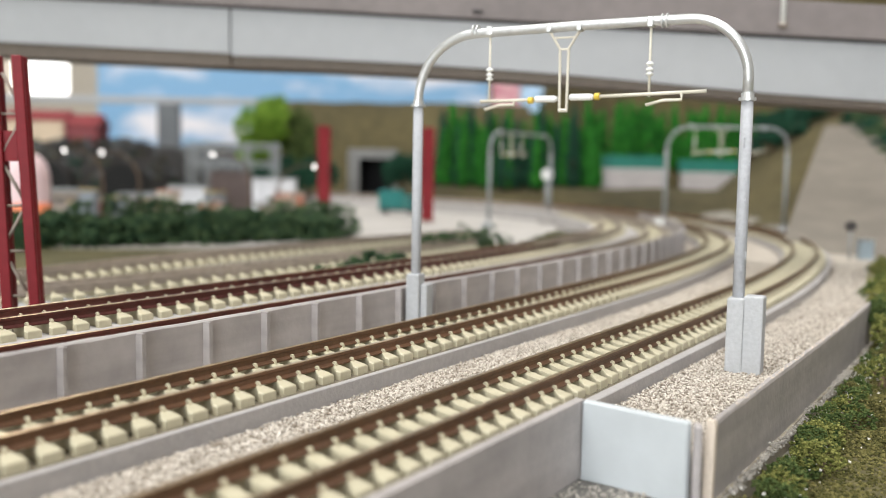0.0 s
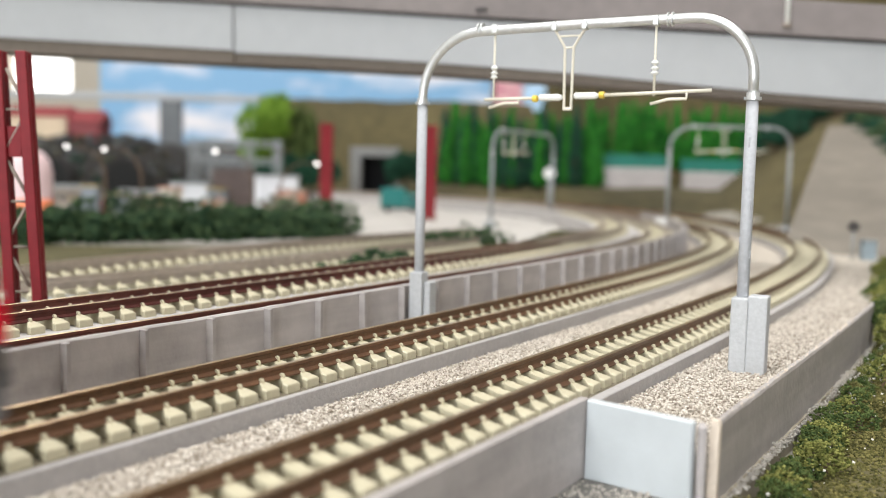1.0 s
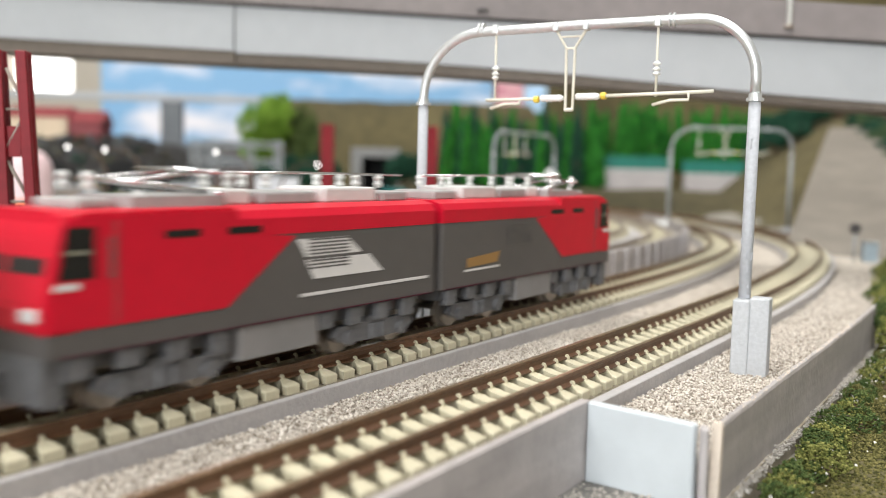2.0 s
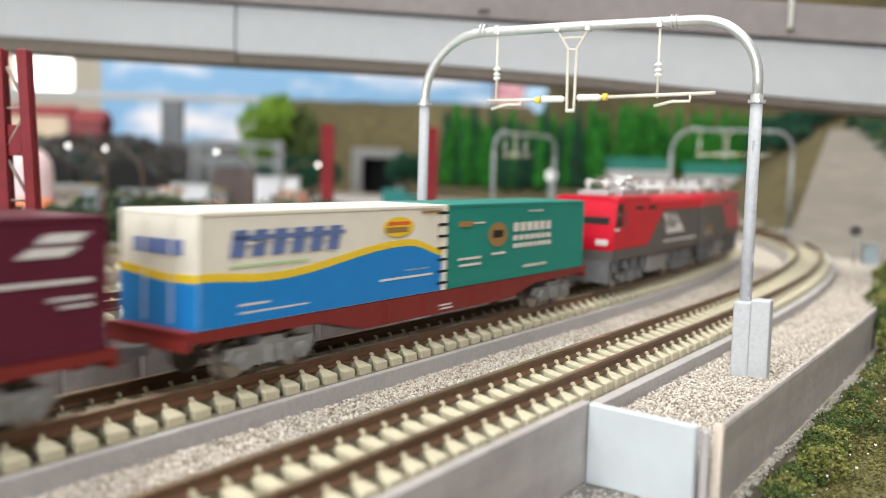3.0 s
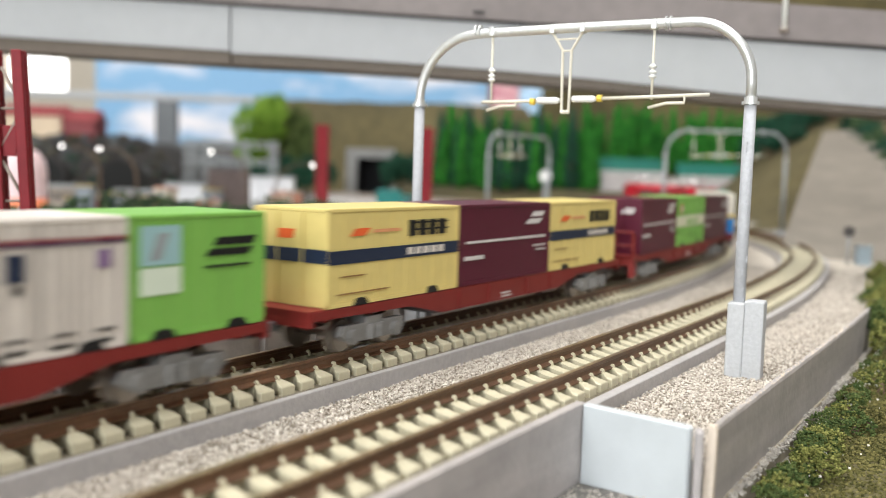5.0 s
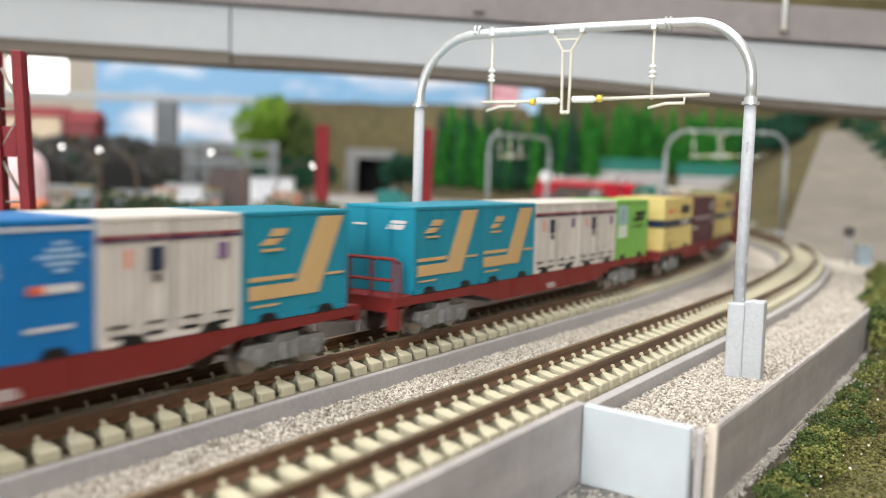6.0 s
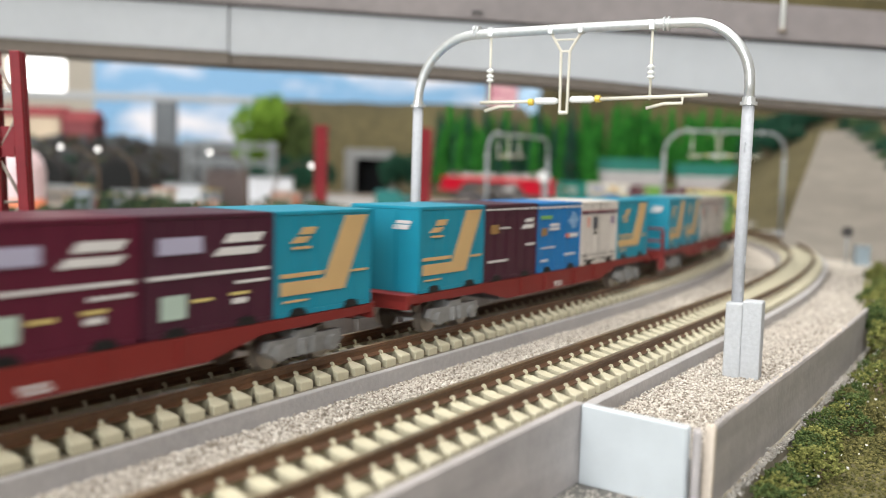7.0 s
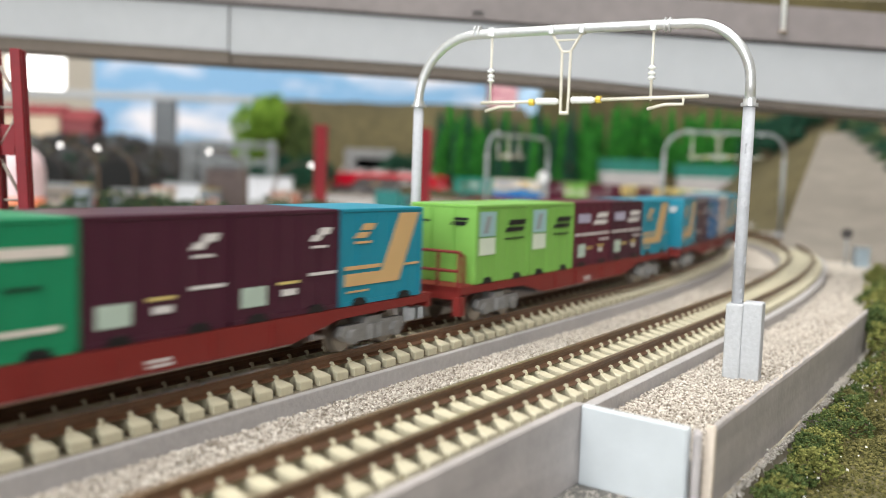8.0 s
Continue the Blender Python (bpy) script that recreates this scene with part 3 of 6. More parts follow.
def build_arch(m, span, low_left, low_right, detail, label):
    arch = thing("catenary_arch", label, "overhead line arch", m, group="overhead line arches")
    # distant arches take a darker grey, which puts their weaker light into the colour
    tube_part("arch_tube", arch_points(span, 61.95), 0.98, GALV if detail else GREYSTEEL, arch, "silver painted bent tube", 14)
    for x, low, name in ((0, low_left, "post"), (span, low_right, "post")):
        tube_part(name, [(x, 0, low), (x, 0, 46.6)], 1.14, POSTWHITE if detail else GREYSTEEL, arch, "white-grey flaking post", 14)
        bm = bmesh.new()
        ring(bm, (x, 0, 46.2), (0, 0, 1), 1.62, 0.6, 14)
        ring(bm, (x, 0, 46.9), (0, 0, 1), 1.2, 0.9, 14)
        part("collar", bm, GALV, arch, "flange collar", smooth=False)
    for x in (14.3, span - 16.2):
        bm = bmesh.new()
        for dx in (-0.55, 0.35):
            ring(bm, (x + dx, 0, 61.9), (1, 0, 0), 1.4, 0.3, 12)
        part("clamp", bm, GALV, arch, "bolted clamp ring")
    # hanger frame in the middle
    mid = 34.6
    bm = bmesh.new()
    for sx in (-1, 1):
        bm_tube(bm, [(mid + sx * 3.4, 0, 61.2), (mid + sx * 0.95, 0, 57.3), (mid + sx * 0.78, 0, 44.5)], 0.3, 6)
    bm_tube(bm, [(mid - 0.9, 0, 44.6), (mid + 0.9, 0, 44.6)], 0.42, 6)
    bm_tube(bm, [(mid - 2.3, 0, 59.6), (mid + 2.3, 0, 59.6)], 0.22, 6)
    bm_tube(bm, [(mid - 0.9, 0, 57.2), (mid + 0.9, 0, 57.2)], 0.25, 6)
    part("hanger_frame", bm, CREAMARM, arch, "cream forked hanger")
    for sx in (-1, 1):
        box_part("bracket", (mid + sx * 3.3 - 0.55, mid + sx * 3.3 + 0.55, -1.12, 1.12, 60.7, 62.6), GALV, arch, bevel=0.2)
    # cross bar with insulators
    tube_part("registration_bar", [(15.5, 0, 46.8), (27.5, 0, 46.9)], 0.34, CREAMARM, arch, "thin cream bar", 8)
    tube_part("registration_bar", [(42.0, 0, 47.3), (64.0, 0, 47.9)], 0.36, CREAMARM, arch, "thin cream bar", 8)
    for x0, x1, z in ((28.2, 33.3, 47.0), (36.0, 41.2, 47.25)):
        n = 11
        pts = [(x0 + (x1 - x0) * i / n, 0, z) for i in range(n + 1)]
        tube_part("insulator", pts, [0.45 if i in (0, n) else (0.78 if i % 2 else 0.62) for i in range(n + 1)], INSUL, arch, "white ribbed insulator", 10)
    for x, z in ((27.3, 46.8), (42.0, 47.35)):
        bm = bmesh.new()
        ring(bm, (x, 0, z), (1, 0, 0), 0.72, 1.0, 8)
        part("clip", bm, YELLOW, arch, "yellow clip")
    for x, xi in ((17.6, 17.5), (52.7, 52.7)):
        tube_part("drop_rod", [(x, 0, 61.0), (x, 0, 47.0)], 0.27, CREAMARM, arch, sides=8)
        for z in (53.6, 52.5, 51.6):
            bm = bmesh.new()
            bm_tube(bm, [(x, 0, z - 0.42), (x, 0, z - 0.1), (x, 0, z + 0.42)], [0.5, 0.85, 0.35], 10)
            part("insulator", bm, INSUL, arch, "white insulator disc")
        box_part("bracket", (x - 0.6, x + 0.6, -1.1, 1.1, 60.7, 62.7), GALV, arch, bevel=0.2)
    for x0, x1, z0, z1 in ((16.6, 23.4, 45.0, 46.2), (52.1, 59.2, 45.4, 46.6)):
        tube_part("steady_arm", [(x0, 0, z0), (x0 + (x1 - x0) * 0.5, 0, z1 - 0.3), (x1, 0, z1 - 0.25), (x1, 0, z1 + 1.0)], 0.32, CREAMARM, arch, "bent cream steady arm", 8)
    if detail:
        # plinth of the outer post, and the bracket on the ribbed wall
        bm = bmesh.new()
        bm_box(bm, span - 1.7, span + 1.5, -2.6, 1.6, low_right - 1.0, 8.2, 0.35)
        bm_box(bm, span + 1.3, span + 5.0, -2.2, 1.9, low_right - 1.0, 8.7, 0.35)
        part("plinth", bm, BASEGREY, arch, "speckled grey concrete plinth")
        bm = bmesh.new()
        bm_box(bm, -1.7, 1.6, -1.7, 1.5, low_left, 7.9, 0.3)
        bm_box(bm, 1.7, 3.3, -0.8, 2.4, low_left, 5.6, 0.25)
        part("plinth", bm, BASEGREY, arch, "grey clamp block on the wall")
        rng = random.Random(3)
        for i in range(14):
            z, a = rng.uniform(8, 44), rng.uniform(-2.6, -0.4)
            x = span + 1.14 * math.cos(a)
            y = 1.14 * math.sin(a)
            h = rng.uniform(0.2, 0.7)
            box_part("paint_flake", (x - 0.14, x + 0.14, y - 0.1, y + 0.1, z, z + h * 1.6), POSTWHITE, arch)
    else:
        for x, low in ((0, low_left), (span, low_right)):
            if x == 0 and span < 100:
                box_part("plinth", (x - 6.5, x + 6.5, -5, 5, low - 3, low + 8), INSUL, arch, "white concrete plinth", 0.8)
            else:
                box_part("plinth", (x - 3.5, x + 3.5, -3.5, 3.5, low - 3, low + 4), BASEGREY, arch, "pale concrete plinth", 0.6)
    return arch


FEET = on_line(240.0, -14.0)
build_arch(place(FEET[0], FEET[1], 0, -27.58), 71.75, -6.0, -6.4, True, "silver tubular arch with white insulators over two tracks")
ARCH_A, ARCH_B = Vector((136.5, 562.0)), Vector((214.0, 572.0))
build_arch(place(ARCH_A.x, ARCH_A.y, -1.5, math.degrees(math.atan2(ARCH_B.y - ARCH_A.y, ARCH_B.x - ARCH_A.x))), 78.0, -3.0, -3.0, False, "distant pale tubular arch over the curve")
build_arch(place(31.0, 610.0, -4.0, 62.0), 110.0, -3.0, -3.0, False, "distant grey tubular arch over the inner tracks")


# ---- overhead bridge ----
def lerp(a, b, t):
    return a + (b - a) * t


def bridge_strip(bm, rows):
    """Skins a row of outlines given at several places along the bridge."""
    rings = [[bm.verts.new(p) for p in r] for r in rows]
    n = len(rings[0])
    for r0, r1 in zip(rings, rings[1:]):
        for i in range(n):
            bm.faces.new((r0[i], r0[(i + 1) % n], r1[(i + 1) % n], r1[i]))
    bm.faces.new(rings[0])
    bm.faces.new(rings[-1][::-1])


def build_bridge():
    bridge = thing("bridge", "pale grey girder bridge with a mauve-grey deck edge", "bridge")
    a, b = Vector((-201.7, 420, 0)), Vector((156.3, 330, 0))
    d = (b - a).normalized()
    n = Vector((d.y, -d.x, 0))
    # heights at the two ends: soffit, girder bottom, girder top, deck top
    def spot(t, back, z):
        p = a + (b - a) * t - n * back
        return (p.x, p.y, z)
    def z_bot(t):
        # the underside sags a little less in the middle of the span
        return lerp(84.0, 59.6, t) + float(np.interp(t, (-0.1, 0.0, 0.31, 0.4, 0.56, 0.69, 0.81, 0.87, 1.0), (1.7, 1.8, 2.6, 3.4, 3.6, 3.0, 1.6, 0.6, 0.0)))
    def z_top(t): return lerp(106.0, 78.6, t)
    for t0, t1 in ((-0.5, 0.309), (0.3115, 1.35)):
        bm = bmesh.new()
        drop = 0.0 if t0 < 0 else -0.9
        bridge_strip(bm, [[spot(t, 0, z_bot(t) + drop), spot(t, 0, z_top(t)), spot(t, 26, z_top(t)), spot(t, 26, z_bot(t) + drop)] for t in np.linspace(t0, t1, 15)])
        part("girder", bm, GIRDER, bridge, "smooth pale grey girder face")
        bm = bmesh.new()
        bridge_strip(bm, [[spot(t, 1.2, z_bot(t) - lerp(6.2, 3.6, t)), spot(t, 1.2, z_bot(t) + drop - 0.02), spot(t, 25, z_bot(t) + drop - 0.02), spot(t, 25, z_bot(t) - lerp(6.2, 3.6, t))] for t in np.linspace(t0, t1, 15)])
        part("soffit", bm, GIRDERSHADE, bridge, "brown underside with its shade in the colour")
    # a solid dark strip stands in for the shadow below the deck edge
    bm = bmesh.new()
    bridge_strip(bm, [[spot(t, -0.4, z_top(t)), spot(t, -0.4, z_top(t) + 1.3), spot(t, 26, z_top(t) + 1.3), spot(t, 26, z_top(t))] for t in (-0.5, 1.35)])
    part("seam", bm, SEAM, bridge, "dark strip painted as the deck's shadow")
    joints = [-0.5, 0.22, 1.35]
    for t0, t1 in zip(joints, joints[1:]):
        bm = bmesh.new()
        bridge_strip(bm, [[spot(t, -2.2, z_top(t) + 1.3), spot(t, -2.2, z_top(t) + lerp(18.5, 13.4, t)), spot(t, 26, z_top(t) + lerp(18.5, 13.4, t)), spot(t, 26, z_top(t) + 1.3)] for t in (t0 + 0.0019, t1 - 0.0019)])
        part("deck_edge", bm, FASCIA, bridge, "mauve-grey deck edge panel")
    bm = bmesh.new()
    bridge_strip(bm, [[spot(t, -2.5, z_top(t) + 1.0), spot(t, -2.5, z_top(t) + 17.0), spot(t, 20, z_top(t) + 17.0), spot(t, 20, z_top(t) + 1.0)] for t in (0.2182, 0.2218)])
    part("deck_joint", bm, SEAM, bridge, "dark open joint in the deck edge")
    # drain stub, and a white lamp mast on the deck edge
    p = spot(0.60, -2.6, 0)
    zt = z_top(0.60)
    box_part("drain_stub", (p[0] - 2.2, p[0] + 2.2, p[1] - 1, p[1] + 1, zt + 3.2, zt + 4.4), SEAM, bridge, "dark drain slot", 0.3)
    p = spot(0.905, -3.6, 0)
    zt = z_top(0.905)
    tube_part("mast", [(p[0], p[1], zt + 4.6), (p[0], p[1], zt + 40)], 0.85, INSUL, bridge, "white lamp mast", 10)
    tube_part("mast_foot", [(p[0], p[1], zt + 4.0), (p[0], p[1], zt + 4.9)], [1.7, 1.5], TANSTEEL, bridge, "mast foot", 10)
    # piers out of sight carry the girder
    for t in (-0.42, 1.28):
        p = spot(t, 13, 0)
        box_part("pier", (p[0] - 9, p[0] + 9, p[1] - 9, p[1] + 9, -12, z_bot(t) - 5), CONCRETE, bridge, "grey concrete pier")


build_bridge()


# ---- red lattice tower and red posts ----
def build_red_tower():
    tower = thing("lattice_mast", "dark red lattice mast with tan braces", "lattice mast", place(-98.8, 212.0, -6, 6))
    for x, y in ((-3.2, -1.2), (2.2, -1.2), (-3.2, 1.2), (2.2, 1.2)):
        bm = bmesh.new()
        vs = bm_box(bm, x - 1.15, x + 1.15, y - 1.0, y + 1.0, 0, 62)
        for v in vs[:4]:
            v.co.x += 2.4 if x > 0 else 1.6
        for v in vs[4:]:
            v.co.x -= 0.6
        bmesh.ops.bevel(bm, geom=list(bm.edges), offset=0.15, segments=1, affect="EDGES")
        part("leg", bm, REDSTEEL, tower, "red painted leg")
    for i in range(5):
        z = 8 + i * 10.5
        s = 1 if i % 2 else -1
        tube_part("brace", [(-2.4 * s, -1.0, z), (1.9 * s, -1.0, z + 8)], 0.4, TANSTEEL, tower, "tan diagonal brace", 6)
        tube_part("rung", [(-2.4, -0.9, z - 1.2), (2.2, -0.9, z - 1.2)], 0.35, TANSTEEL, tower, "tan cross rung", 6)
    box_part("plate", (-2.2, 1.2, -1.3, -0.9, 38, 45), REDSTEEL, tower, "red gusset plate")
    return tower


build_red_tower()


def build_red_post(x, y, h):
    post = thing("red_post", "plain dark red steel post by the road", "post", place(x, y, -6.5), group="red roadside posts")
    bm = bmesh.new()
    bm_box(bm, -3.6, 3.6, -1.0, 1.0, 1, h)
    for sy in (-1, 1):
        bm_box(bm, -4.4, 4.4, sy * 2.6 - 0.6, sy * 2.6 + 0.6, 1, h)
    part("shaft", bm, REDSTEEL, post)
    box_part("foot", (-5.5, 5.5, -4, 4, 0, 1.2), TANSTEEL, post)


build_red_post(-87.0, 672.0, 68.0)
build_red_post(-11.0, 664.0, 68.0)


# ---- foliage ----
def smooth(a, b, v):
    t = min(max((v - a) / (b - a), 0), 1)
    return t * t * (3 - 2 * t)


def leaf_cloud(centre, radii, n, seed, lo=0.6):
    rng = np.random.default_rng(seed)
    v = rng.normal(size=(n, 3))
    v /= np.linalg.norm(v, axis=1)[:, None]
    lump = 1 + 0.22 * np.sin(v[:, 0] * 5 + seed) * np.cos(v[:, 1] * 4 + seed * 2) + 0.12 * np.sin(v[:, 2] * 9 + seed)
    r = rng.uniform(lo, 1.0, n) ** 0.5 * lump
    return v * r[:, None] * np.array(radii) + np.array(centre)


def build_bush(x, y, z, rx, ry, rz, mat, label, n=900, size=1.6, seed=1):
    bush = thing("bush", label, "bush", group="foam bushes")
    pts = leaf_cloud((x, y, z), (rx, ry, rz), n, seed)
    pts = pts[pts[:, 2] > z - rz * 0.5]
    chunks("foliage", pts, np.random.default_rng(seed).uniform(0.5, 1.1, len(pts)) * size, mat, "", "", parent=bush, seed=seed)
    tube_part("stem", [(x, y, z - rz * 1.1), (x, y, z)], [1.2, 0.5], BARK, bush, "", 6)
    return bush


def build_tree(x, y, z, h, w, mat, label, name="tree", seed=1, n=1500, size=3.0):
    tree = thing(name, label, "tree", group=name.replace("_", " ") + "s")
    tube_part("trunk", [(x, y, z - 3), (x + 0.5, y, z + h * 0.3), (x, y, z + h * 0.75)], [w * 0.09, w * 0.07, w * 0.02], BARK, tree, "", 7)
    rng = np.random.default_rng(seed)
    bm = bmesh.new()
    for i in range(6):
        a = i * 2.4
        z0 = z + h * (0.3 + 0.07 * i)
        bm_tube(bm, [(x, y, z0), (x + math.cos(a) * w * 0.35, y + math.sin(a) * w * 0.35, z0 + h * 0.12)], [w * 0.03, w * 0.01], 5)
    part("limbs", bm, BARK, tree)
    if name == "cypress":
        t = rng.uniform(0.04, 1.0, n)
        rad = w * 0.5 * (1 - t) ** 0.6 * np.minimum(1, t * 7) * rng.uniform(0.55, 1.12, n)
        a = rng.uniform(0, 2 * np.pi, n)
        pts = np.stack([x + rad * np.cos(a), y + rad * np.sin(a), z + t * h], 1)
    else:
        pts = []
        for i in range(9):
            c = (x + rng.normal() * w * 0.22, y + rng.normal() * w * 0.2, z + h * rng.uniform(0.42, 0.82))
            pts.append(leaf_cloud(c, (w * 0.27, w * 0.27, h * 0.17), n // 9, seed * 13 + i))
        pts = np.concatenate(pts)
    chunks("crown", pts, rng.uniform(0.5, 1.1, len(pts)) * size, mat, "", "", parent=tree, seed=seed, squash=1.5 if name == "cypress" else 0.9)
    return tree


def build_turf():
    rng = random.Random(21)
    pts, sz = [], []
    for i in range(46000):
        s, o = 160 + 270 * rng.random() ** 1.3, 71.8 + abs(rng.gauss(0, 24))
        x, y, a = on_line(s, o)
        # thinner carpet with tufted patches
        k = noise.noise((x * 0.06, y * 0.06, 4.0))
        pts.append((x, y, ground_height(x, y) + 0.2 + max(k, -0.2) * 2.2 * rng.random()))
        sz.append(rng.uniform(0.22, 0.52))
    chunks("turf", pts, sz, TURF, "olive and brown turf scatter", "turf", seed=22)
    pts, sz = [], []
    for i in range(330):
        s, o = rng.uniform(185, 330), 72.0 + abs(rng.gauss(0, 4))
        x, y, a = on_line(s, o)
        pts.append((x, y, ground_height(x, y) + rng.uniform(0.4, 2.6)))
        sz.append(rng.uniform(0.15, 0.36))
    chunks("pale_pebbles", pts, sz, WHITESTONE, "white pebbles scattered in the turf", "pebbles", seed=23)
    # olive strips between the inner tracks
    pts, sz = [], []
    for i in range(9000):
        s, o = rng.uniform(110, 560), rng.uniform(-86, -69)
        x, y, a = on_line(s, o)
        if -20 < x + 40 and rng.random() < 0.3:
            continue
        pts.append((x, y, -4.2 + 3.2 * rng.random() ** 2 + 1.5 * noise.noise((x * 0.03, y * 0.03, 0))))
        sz.append(rng.uniform(0.5, 1.1))
    chunks("verge_turf", pts, sz, VERGE, "dull olive verge between the tracks", "turf", seed=24)


build_turf()
GRN = random.Random(31)
for i in range(26):
    s = 206 + i * 4.8 + GRN.uniform(-3, 3)
    o = 74.3 + abs(GRN.gauss(0, 3.5)) + max(0, s - 270) * 0.02
    x, y, a = on_line(s, o)
    r = GRN.uniform(1.6, 3.4) * (1.0 if s < 280 else 1.35)
    build_bush(x, y, ground_height(x, y) + r * 0.5, r * 1.1, r * 1.1, r * 1.0, (GREENLEAF, YELLOWLEAF, TURF)[i % 3], ("mid green foam bush at the wall's foot", "olive foam clump at the wall's foot", "olive foam clump at the wall's foot")[i % 3], 420, 0.42, 40 + i)
for i in range(11):
    s = 196 + i * 5.0 + GRN.uniform(-1.5, 1.5)
    r = GRN.uniform(1.8, 2.9)
    x, y, a = on_line(s, 72.4 + r + GRN.uniform(0, 1.2))
    build_bush(x, y, ground_height(x, y) + 1.6 + r * 0.6, r * 1.2, r * 1.2, r * 1.15, (GREENLEAF, GREENLEAF, YELLOWLEAF)[i % 3], ("mid green foam bush against the wall's foot", "mid green foam bush against the wall's foot", "olive foam clump against the wall's foot")[i % 3], 420, 0.36, 90 + i)
for i in range(12):
    y = 222 + i * 13 + GRN.uniform(-3, 3)
    x = y * 0.482 + GRN.uniform(-1, 4)
    r = GRN.uniform(4.2, 5.8)
    build_bush(x, y, -5.5 + GRN.uniform(-1, 1.5), r * 0.9, r * 0.9, r * 0.95, (YELLOWLEAF, GREENLEAF)[i % 2], ("yellow-green bush above the wall", "leafy green bush above the wall")[i % 2], 620, 0.6, 70 + i)

# long hedge behind the sidings, and small bushes by the tracks
for i in range(30):
    f = (i % 15) / 14
    x, y = lerp(-236, -62, f) + GRN.uniform(-4, 4), lerp(425, 520, f) - (26 if i > 14 else 0) + GRN.uniform(-10, 10)
    r = GRN.uniform(11, 15) * (1.0 - 0.25 * abs(f - 0.45)) * (0.72 if i > 14 else 1.0) * (0.62 + 0.38 * smooth(0.0, 0.45, f))
    build_bush(x, y, -3, r * 1.35, r * 1.6, r * 1.15, BUSHLEAF, "dense dark green foam hedge clump", 700, 1.7, 100 + i)
for i, (x, y, r) in enumerate(((-31, 318, 4.5), (-25, 330, 5.5), (-17, 345, 4), (-40, 306, 3), (2, 415, 8), (13, 428, 10), (22, 436, 9), (-6, 405, 6))):
    build_bush(x, y, -5, r * 1.2, r * 1.2, r * 1.1, BUSHLEAF, "small dark green bush beside the tracks", 420, 1.2, 130 + i)


# ---- hills and woods ----
def build_mound(name, label, x0, x1, y0, y1, height, mat, n=36, category="hill"):
    bm = bmesh.new()
    g = [[bm.verts.new((lerp(x0, x1, i / n), lerp(y0, y1, j / n), height(lerp(x0, x1, i / n), lerp(y0, y1, j / n)))) for i in range(n + 1)] for j in range(n + 1)]
    for j in range(n):
        for i in range(n):
            bm.faces.new((g[j][i], g[j][i + 1], g[j + 1][i + 1], g[j + 1][i]))
    ob = part(name, bm, mat, smooth=True)
    return tagged(ob, label, category, kind="structure")


build_mound("ground_grass_bank", "dry grass bank below the far retaining wall", -40, 330, 690, 985,
            lambda x, y: -9.5 + 25 * smooth(max(700, 905 - 1.8 * max(0, x - 95)), 965, y) + 2 * noise.noise((x * 0.02, y * 0.02, 1)), HILL)
build_mound("ground_brown_hill", "brown grassy hill behind the layout", -250, 120, 1080, 1400,
            lambda x, y: -8 + 133 * smooth(1090, 1330, y) + 5 * noise.noise((x * 0.015, y * 0.015, 2)), HILL)
def right_hill(x, y):
    return -9 + 100 * smooth(190 + (y - 560) * 0.12, 390, x) * smooth(520, 900, y) + 3 * noise.noise((x * 0.02, y * 0.02, 3))


build_mound("ground_right_hill", "dry yellow hill rising beside the slope", 190, 700, 560, 1200,
            right_hill, HILL)


def build_far_wall():
    bm = bmesh.new()
    # a path runs through the gap between its two lengths
    bm_box(bm, 165, 233, 958, 966, -8, 36, 0.8)
    bm_box(bm, 249, 330, 958, 966, -8, 33, 0.8)
    tagged(part("retaining_wall_far", bm, CONCRETE), "long grey concrete wall below the green fence", "wall", kind="structure")
    teal = material("teal_fence_panel", (0.012, 0.16, 0.12), 0.6, vary=0.2, scale=100)
    fence = thing("fence", "teal green panel fence on the concrete wall", "fence")
    for i in range(20):
        x = 165 + i * 8.2
        if 226 < x < 247:
            continue
        z = 36 if x < 240 else 33
        box_part("panel", (x + 0.4, x + 7.8, 960.5, 962, z, z + 13), teal, fence)
        box_part("post", (x - 0.4, x + 0.4, 960, 962.6, z, z + 14.5), teal, fence)


build_far_wall()
for i in range(44):
    f = (i * 7 % 44) / 43
    x = lerp(0, 158, f) + GRN.uniform(-3, 3)
    y = 967 + GRN.uniform(-22, 18)
    h = GRN.uniform(56, 90)
    build_tree(x, y, 12, h, GRN.uniform(13, 19), CYPRESS if i % 4 else DARKLEAF, ("dark" if i % 4 == 0 else "tall dense") + " green cypress in the wood", "cypress", 200 + i, 620, 2.2)
for i in range(24):
    f = i / 23
    build_tree(lerp(160, 350, f) + GRN.uniform(-3, 3), 1010 + GRN.uniform(-15, 15), 34, GRN.uniform(56, 74), GRN.uniform(14, 19), CYPRESS, "bright green cypress behind the fence", "cypress", 300 + i, 420, 2.8)
for i in range(26):
    x, y = lerp(322, 470, (i % 13) / 12) + GRN.uniform(-5, 5), (905 if i < 13 else 960) + GRN.uniform(-15, 15)
    build_tree(x, y, right_hill(x, y) - 2, GRN.uniform(24, 34), GRN.uniform(20, 26), DARKLEAF, "dark conifer on the ridge", "conifer", 340 + i, 300, 3.2)
build_tree(-196, 1010, 0, 112, 66, BRIGHTLEAF, "bright green broadleaf tree before the sky", "tree", 401, 2400, 3.4)
build_tree(-163, 1030, 0, 104, 52, GREENLEAF, "dark green broadleaf tree", "tree", 402, 1600, 3.4)
